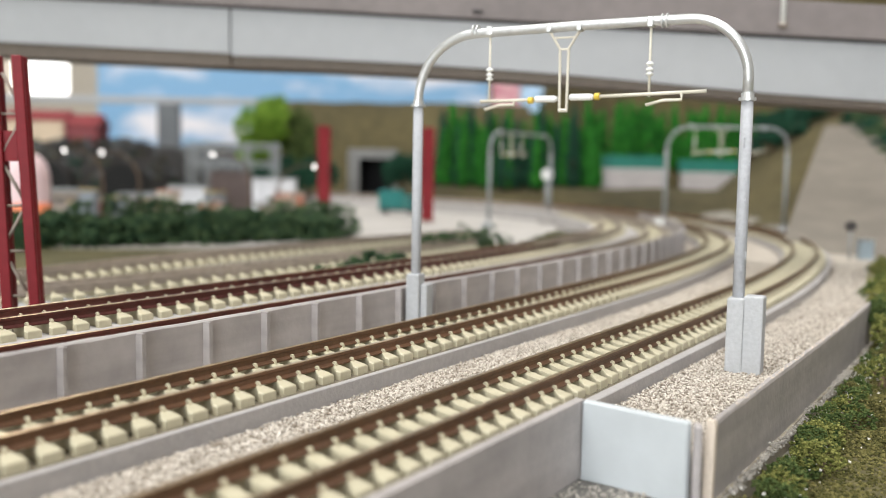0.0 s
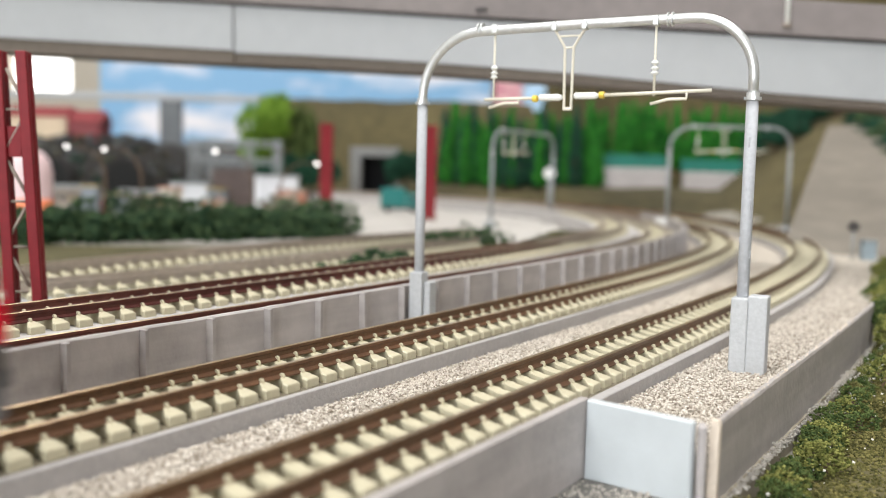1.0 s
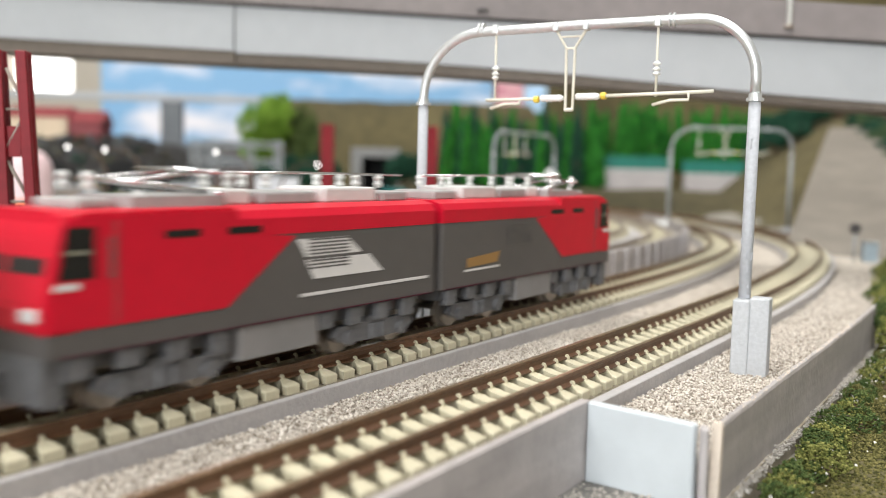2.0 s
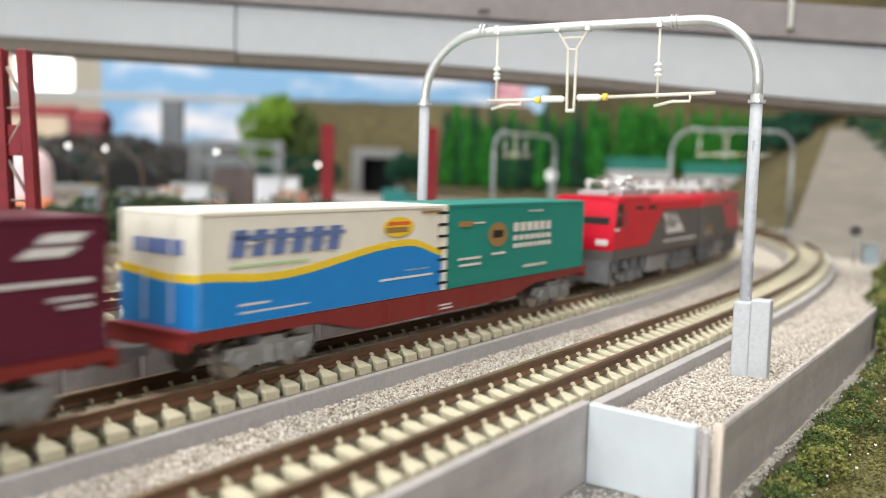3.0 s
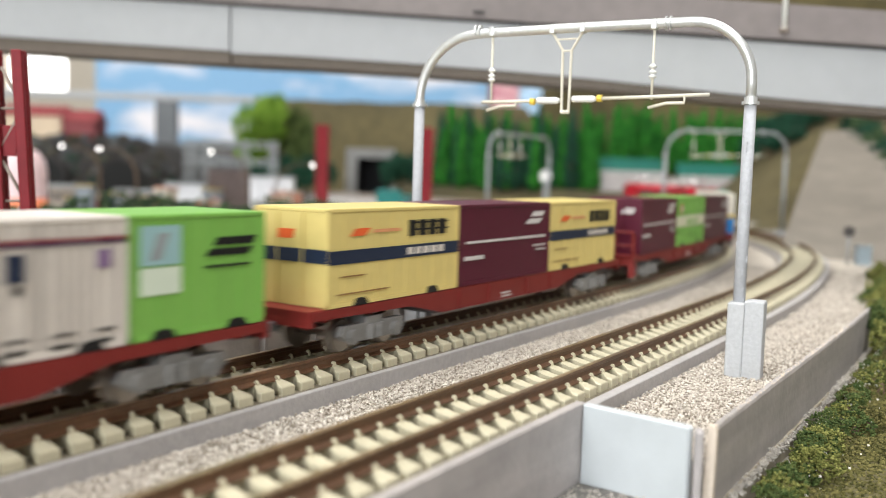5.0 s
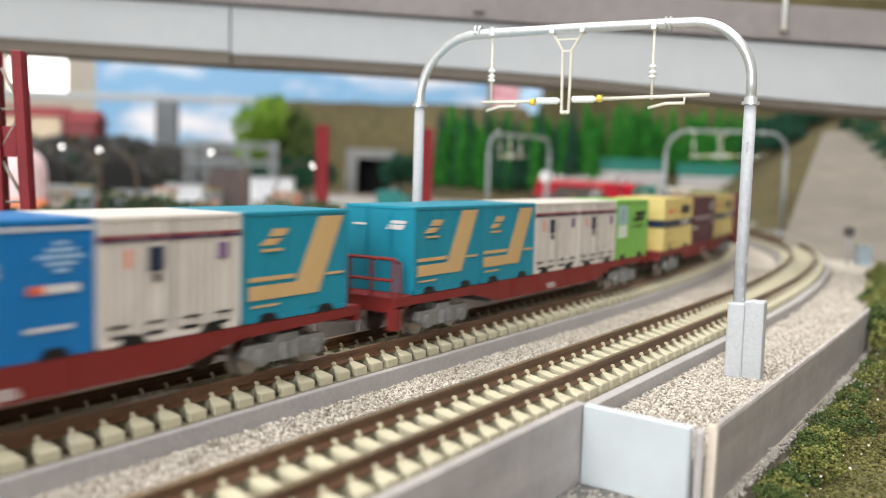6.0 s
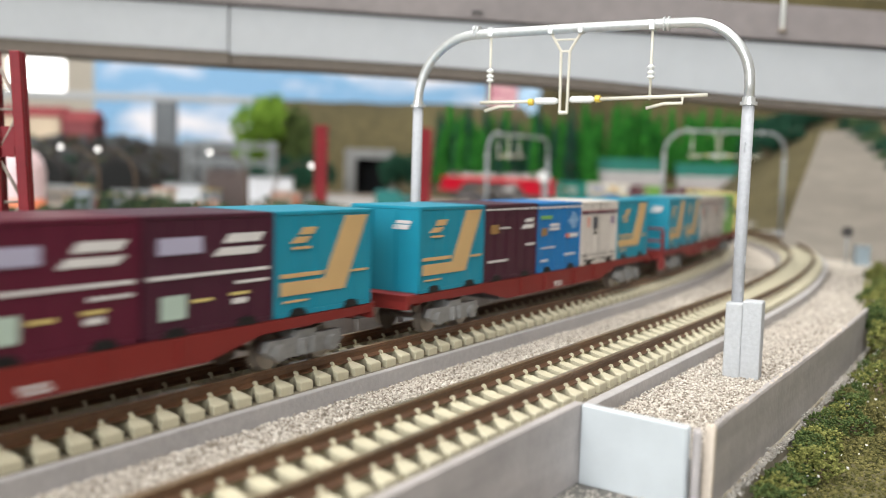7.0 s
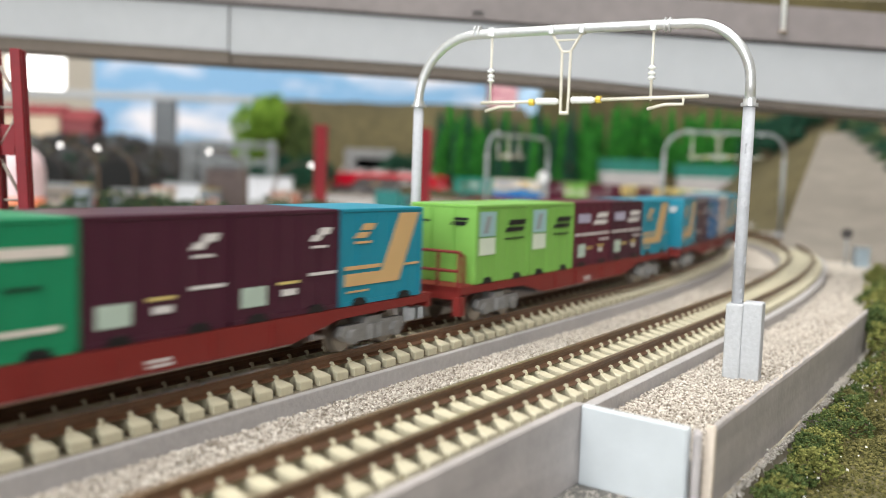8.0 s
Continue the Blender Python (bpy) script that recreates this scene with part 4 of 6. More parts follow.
for i in range(7):
    build_tree(-190 + i * 11, 985 + GRN.uniform(-10, 10), -5, GRN.uniform(38, 58), 22, DARKLEAF, "dark conifer beside the yard", "conifer", 410 + i, 420, 2.8)
for i in range(5):
    build_tree(-58 + i * 12, 1040 + GRN.uniform(-10, 10), -2, GRN.uniform(46, 58), 26, DARKLEAF, "dark conifer beside the tunnel", "conifer", 430 + i, 420, 2.8)


# ---- concrete slope at the far side of the curve ----
def build_slope():
    bm = bmesh.new()
    rows = []
    for i in range(13):
        t = i / 12
        y = lerp(435, 760, t)
        cx, half = lerp(212, 332, t), lerp(46, 12, t)
        z = -9 + 83 * t ** 0.9
        rows.append([(cx - half, y + 14, z), (cx + half, y - 14, z), (cx + half, y - 10, -14), (cx - half, y + 18, -14)])
    bridge_strip(bm, rows)
    tagged(part("ground_concrete_slope", bm, CLIFF), "worn beige concrete slope beyond the curve", "slope", kind="structure")


build_slope()
for i in range(12):
    t = i / 11
    y = lerp(470, 800, t)
    x = lerp(212, 332, t) + lerp(52, 18, t)
    build_bush(x + 6, y - 6, -5 + 85 * t ** 0.9, 13, 13, 11, DARKLEAF if i % 2 else BUSHLEAF, "dark bush along the concrete slope", 460, 2.4, 500 + i)

def build_signal():
    sig = thing("track_signal", "small dark round signal on a thin post", "signal", place(188, 420, -7))
    tube_part("post", [(0, 0, 0), (0, 0, 15)], 0.5, GREYSTEEL, sig)
    bm = bmesh.new()
    bm_tube(bm, [(0, -0.8, 16), (0, 0.8, 16)], 2.4, 16)
    part("disc", bm, SEAM, sig, "dark disc")
    cab = thing("relay_cabinet", "small blue-grey cabinet beside the track", "cabinet", place(197, 424, -7))
    box_part("body", (-3, 3, -2.5, 2.5, 0, 9), material("blue_grey_paint", (0.28, 0.34, 0.38), 0.5), cab, "", 0.3)
    box_part("lid", (-3.4, 3.4, -2.9, 2.9, 9, 9.8), GREYSTEEL, cab, "", 0.2)


build_signal()


# ---- yard and village at the far left ----
def build_sky_board():
    m = bpy.data.materials.new("printed_sky")
    m.use_nodes = True
    nt = m.node_tree
    b = nt.nodes["Principled BSDF"]
    co, mp, ns, rp = (nt.nodes.new(k) for k in ("ShaderNodeTexCoord", "ShaderNodeMapping", "ShaderNodeTexNoise", "ShaderNodeValToRGB"))
    mp.inputs["Scale"].default_value, mp.inputs["Location"].default_value = (7.5, 7.5, 19), (1.3, 0.4, 0.7)
    ns.inputs["Scale"].default_value, ns.inputs["Detail"].default_value = 1.0, 4
    rp.color_ramp.elements[0].position, rp.color_ramp.elements[0].color = 0.47, (0.20, 0.385, 0.60, 1)
    rp.color_ramp.elements[1].position, rp.color_ramp.elements[1].color = 0.66, (0.76, 0.74, 0.78, 1)
    nt.links.new(co.outputs["Object"], mp.inputs["Vector"])
    nt.links.new(mp.outputs["Vector"], ns.inputs["Vector"])
    nt.links.new(ns.outputs["Fac"], rp.inputs["Fac"])
    nt.links.new(rp.outputs["Color"], b.inputs["Base Color"])
    b.inputs["Roughness"].default_value = 0.6
    bm = bmesh.new()
    bm_box(bm, -562, 72, 1500, 1506, -10, 330)
    tagged(part("backdrop_sky_board", bm, m), "printed board of blue sky and white clouds", "backdrop", kind="structure")
    pink = material("pink_poster", (0.62, 0.17, 0.26), 0.6, vary=0.25, scale=60, tint=(0.75, 0.5, 0.5))
    sign = thing("poster", "pink and blue poster on the back board", "poster", place(98, 1497, 150))
    box_part("sheet", (-20, 24, 0, 2, -24, 60), pink, sign)
    box_part("band", (25, 62, 0, 2, -24, 60), material("pale_blue_poster", (0.35, 0.5, 0.66), 0.6, vary=0.3, scale=40), sign)
    bm = bmesh.new()
    bm_box(bm, 75, 900, 1500, 1506, -10, 330)
    tagged(part("backdrop_board", bm, HILL), "olive painted back board", "backdrop", kind="structure")


build_sky_board()


def build_tunnel():
    portal = thing("tunnel_portal", "grey concrete tunnel portal with a black mouth", "tunnel portal", place(-84, 1085, -6))
    bm = bmesh.new()
    for b in ((-28, -15, -4, 4, 0, 49), (20, 30, -4, 4, 0, 49), (-28, 30, -4, 4, 49, 60)):
        bm_box(bm, *b)
    part("frame", bm, material("dull_portal_concrete", (0.2, 0.2, 0.195), 0.8, vary=0.2), portal)
    # the lining is near black so that the tunnel's inside reads as unlit
    bm = bmesh.new()
    bm_box(bm, -15, 20, 30, 32, 0, 49)
    bm_box(bm, -15.5, -15, -2, 32, 0, 49)
    bm_box(bm, 20, 20.5, -2, 32, 0, 49)
    bm_box(bm, -15, 20, -2, 32, 48.5, 49)
    part("mouth", bm, material("tunnel_shade_black", (0.004, 0.004, 0.005), 0.9), portal, "tunnel lining blackened for the shade inside")


build_tunnel()


def build_truck():
    teal = material("teal_vehicle_paint", (0.01, 0.17, 0.16), 0.35, vary=0.1)
    car = thing("truck", "small teal truck parked on the pale road", "truck", place(-37, 775, -6.5, 4))
    box_part("body", (-17, 4, -6, 6, 4, 20), teal, car, "", 1.2)
    box_part("cab", (4.4, 17, -6, 6, 4, 16), teal, car, "", 1.5)
    box_part("windscreen", (9, 15, -6.2, -6.0, 9, 14), SEAM, car, "dark cab window")
    box_part("chassis", (-17, 17, -5, 5, 2.5, 4), SEAM, car)
    for x in (-11, 10):
        for y in (-5.4, 5.4):
            bm = bmesh.new()
            bm_tube(bm, [(x, y - 1, 2.6), (x, y + 1, 2.6)], 2.6, 12)
            part("wheel", bm, SEAM, car)


build_truck()


def build_far_viaduct():
    v = thing("viaduct", "distant pale viaduct on a dark pier", "viaduct", place(0, 1250, 0))
    box_part("deck", (-700, -225, -8, 8, 113, 122), GIRDER, v, "", 0.5)
    for x in (-372, -640):
        box_part("pier", (x - 14, x + 14, -7, 7, -8, 113), material("dark_grey_pier", (0.14, 0.15, 0.16), 0.8), v, "dark grey pier", 0.5)
    bm = bmesh.new()
    bm_box(bm, 470, 760, 1096, 1110, 83, 100)
    w = thing("viaduct", "distant white viaduct beam above the bushes", "viaduct")
    part("deck", bm, GIRDER, w)
    box_part("pier", (700, 720, 1098, 1108, -10, 83), CONCRETE, w)


build_far_viaduct()


def gabled(name, label, x, y, w, d, h, roof_h, wall, roof, rz=0):
    b = thing(name, label, "building", place(x, y, -7, rz), group="village buildings")
    box_part("wall", (-w / 2, w / 2, -d / 2, d / 2, 0, h), wall, b)
    bm = bmesh.new()
    bm_prism(bm, [(-d / 2 - 2, h), (d / 2 + 2, h), (0, h + roof_h)], "x", -w / 2 - 2, w / 2 + 2)
    part("roof", bm, roof, b, "sloping roof")
    for i in range(3):
        cx = -w / 2 + w * (i + 0.5) / 3
        box_part("window", (cx - w * 0.08, cx + w * 0.08, -d / 2 - 0.4, -d / 2 + 0.2, h * 0.45, h * 0.75), SEAM, b, "dark window")
    return b


RED_ROOF = material("dull_red_roof", (0.20, 0.03, 0.035), 0.6, vary=0.15, scale=60)
CREAMWALL = material("cream_house_wall", (0.58, 0.46, 0.33), 0.7, vary=0.1, scale=40)
DARKHILL = material("dark_rock", (0.024, 0.022, 0.021), 0.95, vary=0.4, scale=80, blotch=12)
PALEHILL = material("grey_painted_hill", (0.085, 0.09, 0.095), 0.9, vary=0.35, scale=30, blotch=6)
gabled("house", "cream house with a dull red roof on the hillside", -445, 1020, 66, 40, 84, 12, CREAMWALL, RED_ROOF)
gabled("house", "red walled house on the hillside", -392, 1015, 34, 36, 78, 14, RED_ROOF, RED_ROOF)
build_mound("ground_dark_hill", "dark rocky hill at the village's edge", -620, -255, 880, 1120,
            lambda x, y: -9 + 62 * smooth(880, 1000, y) * smooth(-255, -330, x) + 5 * noise.noise((x * 0.02, y * 0.02, 7)), DARKHILL)
build_mound("ground_grey_hill", "grey misty hill below the far viaduct", -420, -170, 1130, 1300,
            lambda x, y: -9 + 66 * smooth(1130, 1230, y) * smooth(-420, -370, x) * smooth(-170, -230, x) + 8 * noise.noise((x * 0.02, y * 0.02, 9)), PALEHILL)


def build_dark_mouths():
    black = material("deep_shadow_plate", (0.006, 0.006, 0.006), 0.9)
    for x, y, w, h, z in ((-305, 872, 34, 30, 10), (-372, 868, 30, 34, 6), (-430, 866, 40, 24, 8)):
        portal = thing("tunnel_portal", "small grey arch with a black mouth in the rocky hill", "tunnel portal", place(x, y, z - 9))
        outer = [(w * 0.62 * math.cos(math.pi * i / 10), h * 0.5 + h * 0.62 * math.sin(math.pi * i / 10)) for i in range(11)]
        inner = [(w * 0.5 * math.cos(math.pi * i / 10), h * 0.5 + h * 0.5 * math.sin(math.pi * i / 10)) for i in range(11)]
        bm = bmesh.new()
        bm_prism(bm, [(w * 0.62, 0)] + outer + [(-w * 0.62, 0)], "y", 0, 16)
        part("surround", bm, DARKHILL, portal)
        # a flat black plate takes the place of the dark inside the arch
        bm = bmesh.new()
        bm_prism(bm, [(w * 0.5, 0)] + inner + [(-w * 0.5, 0)], "y", -0.6, 0.5)
        part("mouth", bm, black, portal, "black plate as the shade in the arch")
    for i, (x, y, w, h, c) in enumerate(((-330, 800, 60, 9, 1), (-255, 790, 46, 12, 0), (-300, 740, 30, 16, 2), (-225, 720, 20, 13, 1))):
        wall = thing("low_building", "low flat-roofed yard building", "building", place(x, y, -7), group="yard buildings")
        m = (CONCRETE, CREAMWALL, TANSTEEL)[c]
        box_part("wall", (-w / 2, w / 2, -9, 9, 0, h), m, wall)
        box_part("roof", (-w / 2 - 1.5, w / 2 + 1.5, -10.5, 10.5, h, h + 2), GREYSTEEL, wall)
        for k in range(4):
            box_part("window", (-w * 0.42 + k * w * 0.22, -w * 0.30 + k * w * 0.22, -9.3, -8.9, h * 0.3, h * 0.75), SEAM, wall)


build_dark_mouths()


def build_scrub():
    rng = random.Random(61)
    for mat, name, label, n, big in ((DARKHILL, "scrub", "dark brown scrub over the rocky hill", 900, 4.5), (DARKLEAF, "green_scrub", "dark green scrub over the rocky hill", 260, 4.0), (PALEHILL, "boulders", "grey boulders on the rocky hill", 420, 6.0), (HILL, "dry_scrub", "dry brown scrub around the yard", 500, 4.0)):
        pts, sz = [], []
        for i in range(n):
            x, y = rng.uniform(-560, -180), rng.uniform(820, 1010)
            z = -9 + 62 * smooth(880, 1000, y) * smooth(-255, -330, x)
            pts.append((x, y, z + rng.uniform(0, 6)))
            sz.append(rng.uniform(0.4, 1.0) * big)
        chunks(name, pts, sz, mat, label, "scrub", seed=62 + n)


build_scrub()


def build_dome():
    pink = material("pale_pink_plastic", (0.80, 0.60, 0.62), 0.4, vary=0.06)
    orange = material("orange_glow_base", (0.85, 0.25, 0.12), 0.5, vary=0.1)
    tank = thing("storage_tank", "pale pink domed tank with an orange glow painted at its foot", "tank", place(-276, 600, -7))
    bm = bmesh.new()
    prof = [(18, 12), (18, 30), (16.5, 37), (13, 42), (7, 45.5), (0.5, 46.5)]
    rings = [[bm.verts.new((r * math.cos(2 * math.pi * k / 28), r * math.sin(2 * math.pi * k / 28), z)) for k in range(28)] for r, z in prof]
    for r0, r1 in zip(rings, rings[1:]):
        for k in range(28):
            bm.faces.new((r0[k], r0[(k + 1) % 28], r1[(k + 1) % 28], r1[k]))
    bm.faces.new(rings[-1])
    part("shell", bm, pink, tank, "pale pink domed shell", smooth=True)
    # plain orange colour on this ring imitates the glow low on the dome
    tube_part("foot", [(0, 0, 0), (0, 0, 12.5)], [17.5, 18.2], orange, tank, "ring painted orange for the glow", 28)


build_dome()


def build_switchyard():
    yard = thing("switchyard_frame", "grey lattice switchyard frame", "switchyard", place(0, 750, -7), group="switchyard")
    for x in (-205, -190, -160, -137):
        for y in (-10, 12):
            bm = bmesh.new()
            for dx in (-1.8, 1.8):
                bm_tube(bm, [(x + dx, y, 0), (x + dx * 0.7, y, 58)], 0.7, 5)
            for k in range(7):
                s = 1 if k % 2 else -1
                bm_tube(bm, [(x - 1.7 * s, y, 4 + k * 7.6), (x + 1.7 * s, y, 10 + k * 7.6)], 0.35, 4)
            part("mast", bm, GREYSTEEL, yard)
    for y in (-10, 12):
        for z in (38, 52):
            bm = bmesh.new()
            for dz in (0, 4):
                bm_tube(bm, [(-206, y, z + dz), (-136, y, z + dz)], 0.6, 5)
            for k in range(14):
                bm_tube(bm, [(-206 + k * 5, y, z), (-201 + k * 5, y, z + 4)], 0.3, 4)
            part("beam", bm, GREYSTEEL, yard)
    brown = material("brown_transformer", (0.16, 0.12, 0.11), 0.6, vary=0.2)
    tr = thing("transformer", "brown finned transformer in the yard", "transformer", place(-170, 735, -7))
    for k in range(9):
        box_part("fin", (-15 + k * 3.6, -13.4 + k * 3.6, -6, 6, 2, 34), brown, tr)
    box_part("tank", (-14, 16, -4, 4, 0, 30), brown, tr)
    white = material("white_shed_panel", (0.72, 0.74, 0.78), 0.5, vary=0.05)
    for x, w, h in ((-194, 28, 22), (-128, 32, 29)):
        shed = thing("shed", "small white panelled shed in the yard", "shed", place(x, 700, -7), group="white sheds")
        for k in range(4):
            box_part("panel", (-w / 2 + k * w / 4 + 0.3, -w / 2 + (k + 1) * w / 4 - 0.3, -7, 7, 1, h), white, shed)
        box_part("roof", (-w / 2 - 1, w / 2 + 1, -8, 8, h, h + 1.2), GREYSTEEL, shed)
        box_part("plinth", (-w / 2, w / 2, -7.5, 7.5, 0, 1), CONCRETE, shed)
    rng = random.Random(50)
    cols = [(0.5, 0.22, 0.15), (0.4, 0.33, 0.26), (0.2, 0.23, 0.26), (0.55, 0.5, 0.42), (0.3, 0.07, 0.06), (0.45, 0.34, 0.13)]
    mats = [material("yard_clutter", c, 0.6) for c in cols]
    for i in range(22):
        x, y = rng.uniform(-262, -105), rng.uniform(590, 690)
        w, h = rng.uniform(5, 12), rng.uniform(10, 21)
        crate = thing("crate", "small crate among the yard clutter", "crate", place(x, y, -7, rng.uniform(0, 90)), group="yard crates")
        box_part("body", (-w / 2, w / 2, -w / 2, w / 2, 0, h), mats[i % 6], crate, "", 0.5)
        box_part("lid", (-w / 2 - 0.4, w / 2 + 0.4, -w / 2 - 0.4, w / 2 + 0.4, h, h + 0.8), mats[(i + 3) % 6], crate)


build_switchyard()


def build_street_lamp(bx, by, bz, side):
    lamp = thing("street_lamp", "lit street lamp on a thin curved pole", "street lamp", group="street lamps")
    pts = [(bx + side * 26, by, -7), (bx + side * 25, by, bz - 16), (bx + side * 21, by, bz - 6), (bx + side * 12, by, bz - 0.5), (bx + 1, by, bz + 0.6)]
    tube_part("pole", pts, [0.9, 0.8, 0.7, 0.6, 0.6], BARK, lamp, "curved brown pole", 6)
    bm = bmesh.new()
    bmesh.ops.create_uvsphere(bm, u_segments=12, v_segments=8, radius=1.15)
    bmesh.ops.translate(bm, vec=(bx, by, bz - 0.6), verts=bm.verts)
    part("bulb", bm, material("warm_bulb", (1.0, 0.97, 0.95), 0.3, vary=0.0, emit=3.5), lamp, "glowing white bulb", smooth=True)


def build_far_signal():
    sig = thing("track_signal", "white round signal head on a slim mast", "signal", place(84, 740, -7))
    tube_part("mast", [(0, 0, 0), (0, 0, 34)], 1.2, GREYSTEEL, sig)
    bm = bmesh.new()
    bm_tube(bm, [(0, -3, 36), (0, 1, 36)], 4.6, 18)
    part("head", bm, INSUL, sig, "white round head", smooth=False)
    box_part("foot", (-3, 3, -3, 3, 0, 6), CREAMWALL, sig)


build_far_signal()
LAMPS = ((-252, 612, 40.6, 1), (-232, 625, 39.5, 1), (-154, 615, 39.6, 1), (-87, 622, 32.8, -1))
for l in LAMPS:
    build_street_lamp(*l)


# ---- the train ----
def paint(name, c, rough=0.42):
    return material(name, c, rough, vary=0.05, spec=0.3, scale=300, blotch=60, bump=0.03)


RED = paint("bright_red_paint", (0.56, 0.006, 0.026), 0.35)
CHARCOAL = paint("charcoal_grey_paint", (0.098, 0.09, 0.086), 0.45)
LOUVRE = paint("lighter_grey_louvre", (0.12, 0.112, 0.11))
UNDER = material("dark_grey_running_gear", (0.11, 0.11, 0.115), 0.55, vary=0.35, scale=900)
BOGIEGREY = material("grey_bogie", (0.19, 0.186, 0.18), 0.5, vary=0.3, scale=900)
TANKGREY = material("grey_tank", (0.22, 0.21, 0.21), 0.5, vary=0.1)
TYRE = material("tyre_steel", (0.30, 0.27, 0.24), 0.3, metal=0.8, vary=0.2)
GLASS = material("dark_cab_glass", (0.012, 0.012, 0.014), 0.1, vary=0.0)
ROOFGREY = material("roof_equipment_grey", (0.34, 0.34, 0.33), 0.5, vary=0.15)
ROOFPALE = material("roof_equipment_pale", (0.62, 0.62, 0.60), 0.5, vary=0.1)
CHROME = material("bright_metal", (0.65, 0.65, 0.65), 0.22, metal=0.9, vary=0.05)
WHITEMARK = paint("white_marking", (0.64, 0.62, 0.61))
GOLDMARK = paint("dull_gold_marking", (0.30, 0.17, 0.06))
DECK = paint("brick_red_wagon_paint", (0.185, 0.02, 0.017), 0.5)
TEAL = paint("teal_blue_paint", (0.010, 0.225, 0.325))
TAN = paint("tan_stripe", (0.56, 0.37, 0.17))
MAROON = paint("maroon_paint", (0.088, 0.009, 0.026))
PLUM = paint("dark_plum_paint", (0.056, 0.012, 0.027))
BLUE = paint("mid_blue_paint", (0.008, 0.155, 0.41))
OFFWHITE = paint("off_white_paint", (0.66, 0.61, 0.56))
LIME = paint("lime_green_paint", (0.195, 0.43, 0.085))
BANDWHITE = paint("cream_band", (0.66, 0.66, 0.50))
CORN = paint("pale_yellow_paint", (0.67, 0.54, 0.20))
NAVY = paint("navy_band", (0.014, 0.024, 0.055))
EMERALD = paint("emerald_paint", (0.01, 0.22, 0.10))
TEALGREEN = paint("teal_green_paint", (0.008, 0.21, 0.17))
CREAM = paint("cream_white_paint", (0.74, 0.69, 0.60))
WAVEBLUE = paint("wave_blue", (0.008, 0.20, 0.55))
WAVEYELLOW = paint("wave_yellow", (0.75, 0.52, 0.03))
ORANGEMARK = paint("orange_mark", (0.72, 0.12, 0.03))
BLACKMARK = paint("black_marking", (0.01, 0.01, 0.011))


def bogie(parent, y, mat, wheelbase=12.5, r=2.9):
    b = bmesh.new()
    for sx in (-1, 1):
        bm_prism(b, [(y - wheelbase * 0.75, 3.4), (y - wheelbase * 0.6, 2.2), (y - 2.2, 1.9), (y + 2.2, 1.9), (y + wheelbase * 0.6, 2.2), (y + wheelbase * 0.75, 3.4),
                     (y + wheelbase * 0.68, 5.0), (y + 2.6, 5.0), (y + 2.0, 6.0), (y - 2.0, 6.0), (y - 2.6, 5.0), (y - wheelbase * 0.68, 5.0)], "x", sx * 6.6, sx * 7.9)
        for dy in (-wheelbase / 2, wheelbase / 2):
            bm_tube(b, [(sx * 7.6, y + dy, 3.0), (sx * 8.5, y + dy, 3.0)], 1.35, 8)
        for dy in (-1.2, 1.2):
            bm_tube(b, [(sx * 8.1, y + dy, 2.2), (sx * 8.1, y + dy, 4.7)], 0.6, 6)
    bm_box(b, -6.6, 6.6, y - 2, y + 2, 4.0, 6.4)
    bog = part("bogie", b, mat, parent, "cast bogie with axle boxes")
    for dy in (-wheelbase / 2, wheelbase / 2):
        w = bmesh.new()
        for sx in (-1, 1):
            bm_tube(w, [(sx * 4.3, y + dy, r), (sx * 4.5, y + dy, r), (sx * 5.6, y + dy, r)], [r + 0.5, r, r - 0.1], 16)
        bm_tube(w, [(-4.4, y + dy, r), (4.4, y + dy, r)], 0.6, 6)
        part("wheelset", w, TYRE, bog, "steel wheelset")
    return bog


def coupler(parent, y, d):
    bm = bmesh.new()
    bm_box(bm, -0.8, 0.8, min(y, y + d * 4.2), max(y, y + d * 4.2), 4.6, 6.2, 0.2)
    bm_box(bm, -1.5, 1.5, min(y + d * 3.4, y + d * 5.4), max(y + d * 3.4, y + d * 5.4), 4.2, 6.6, 0.3)
    part("coupler", bm, UNDER, parent, "dark hook coupler")


def poly_on_side(parent, name, pts, x, mat, depth=0.09, label=""):
    """A flat marking on the side at x; pts are (y, z)."""
    bm = bmesh.new()
    s = 1 if x > 0 else -1
    bm_prism(bm, pts, "x", x - s * 0.05, x + s * depth)
    return part(name, bm, mat, parent, label)


def poly_on_end(parent, name, pts, y, mat, depth=0.09):
    bm = bmesh.new()
    s = 1 if y > 0 else -1
    bm_prism(bm, pts, "y", y - s * 0.05, y + s * depth)
    return part(name, bm, mat, parent)


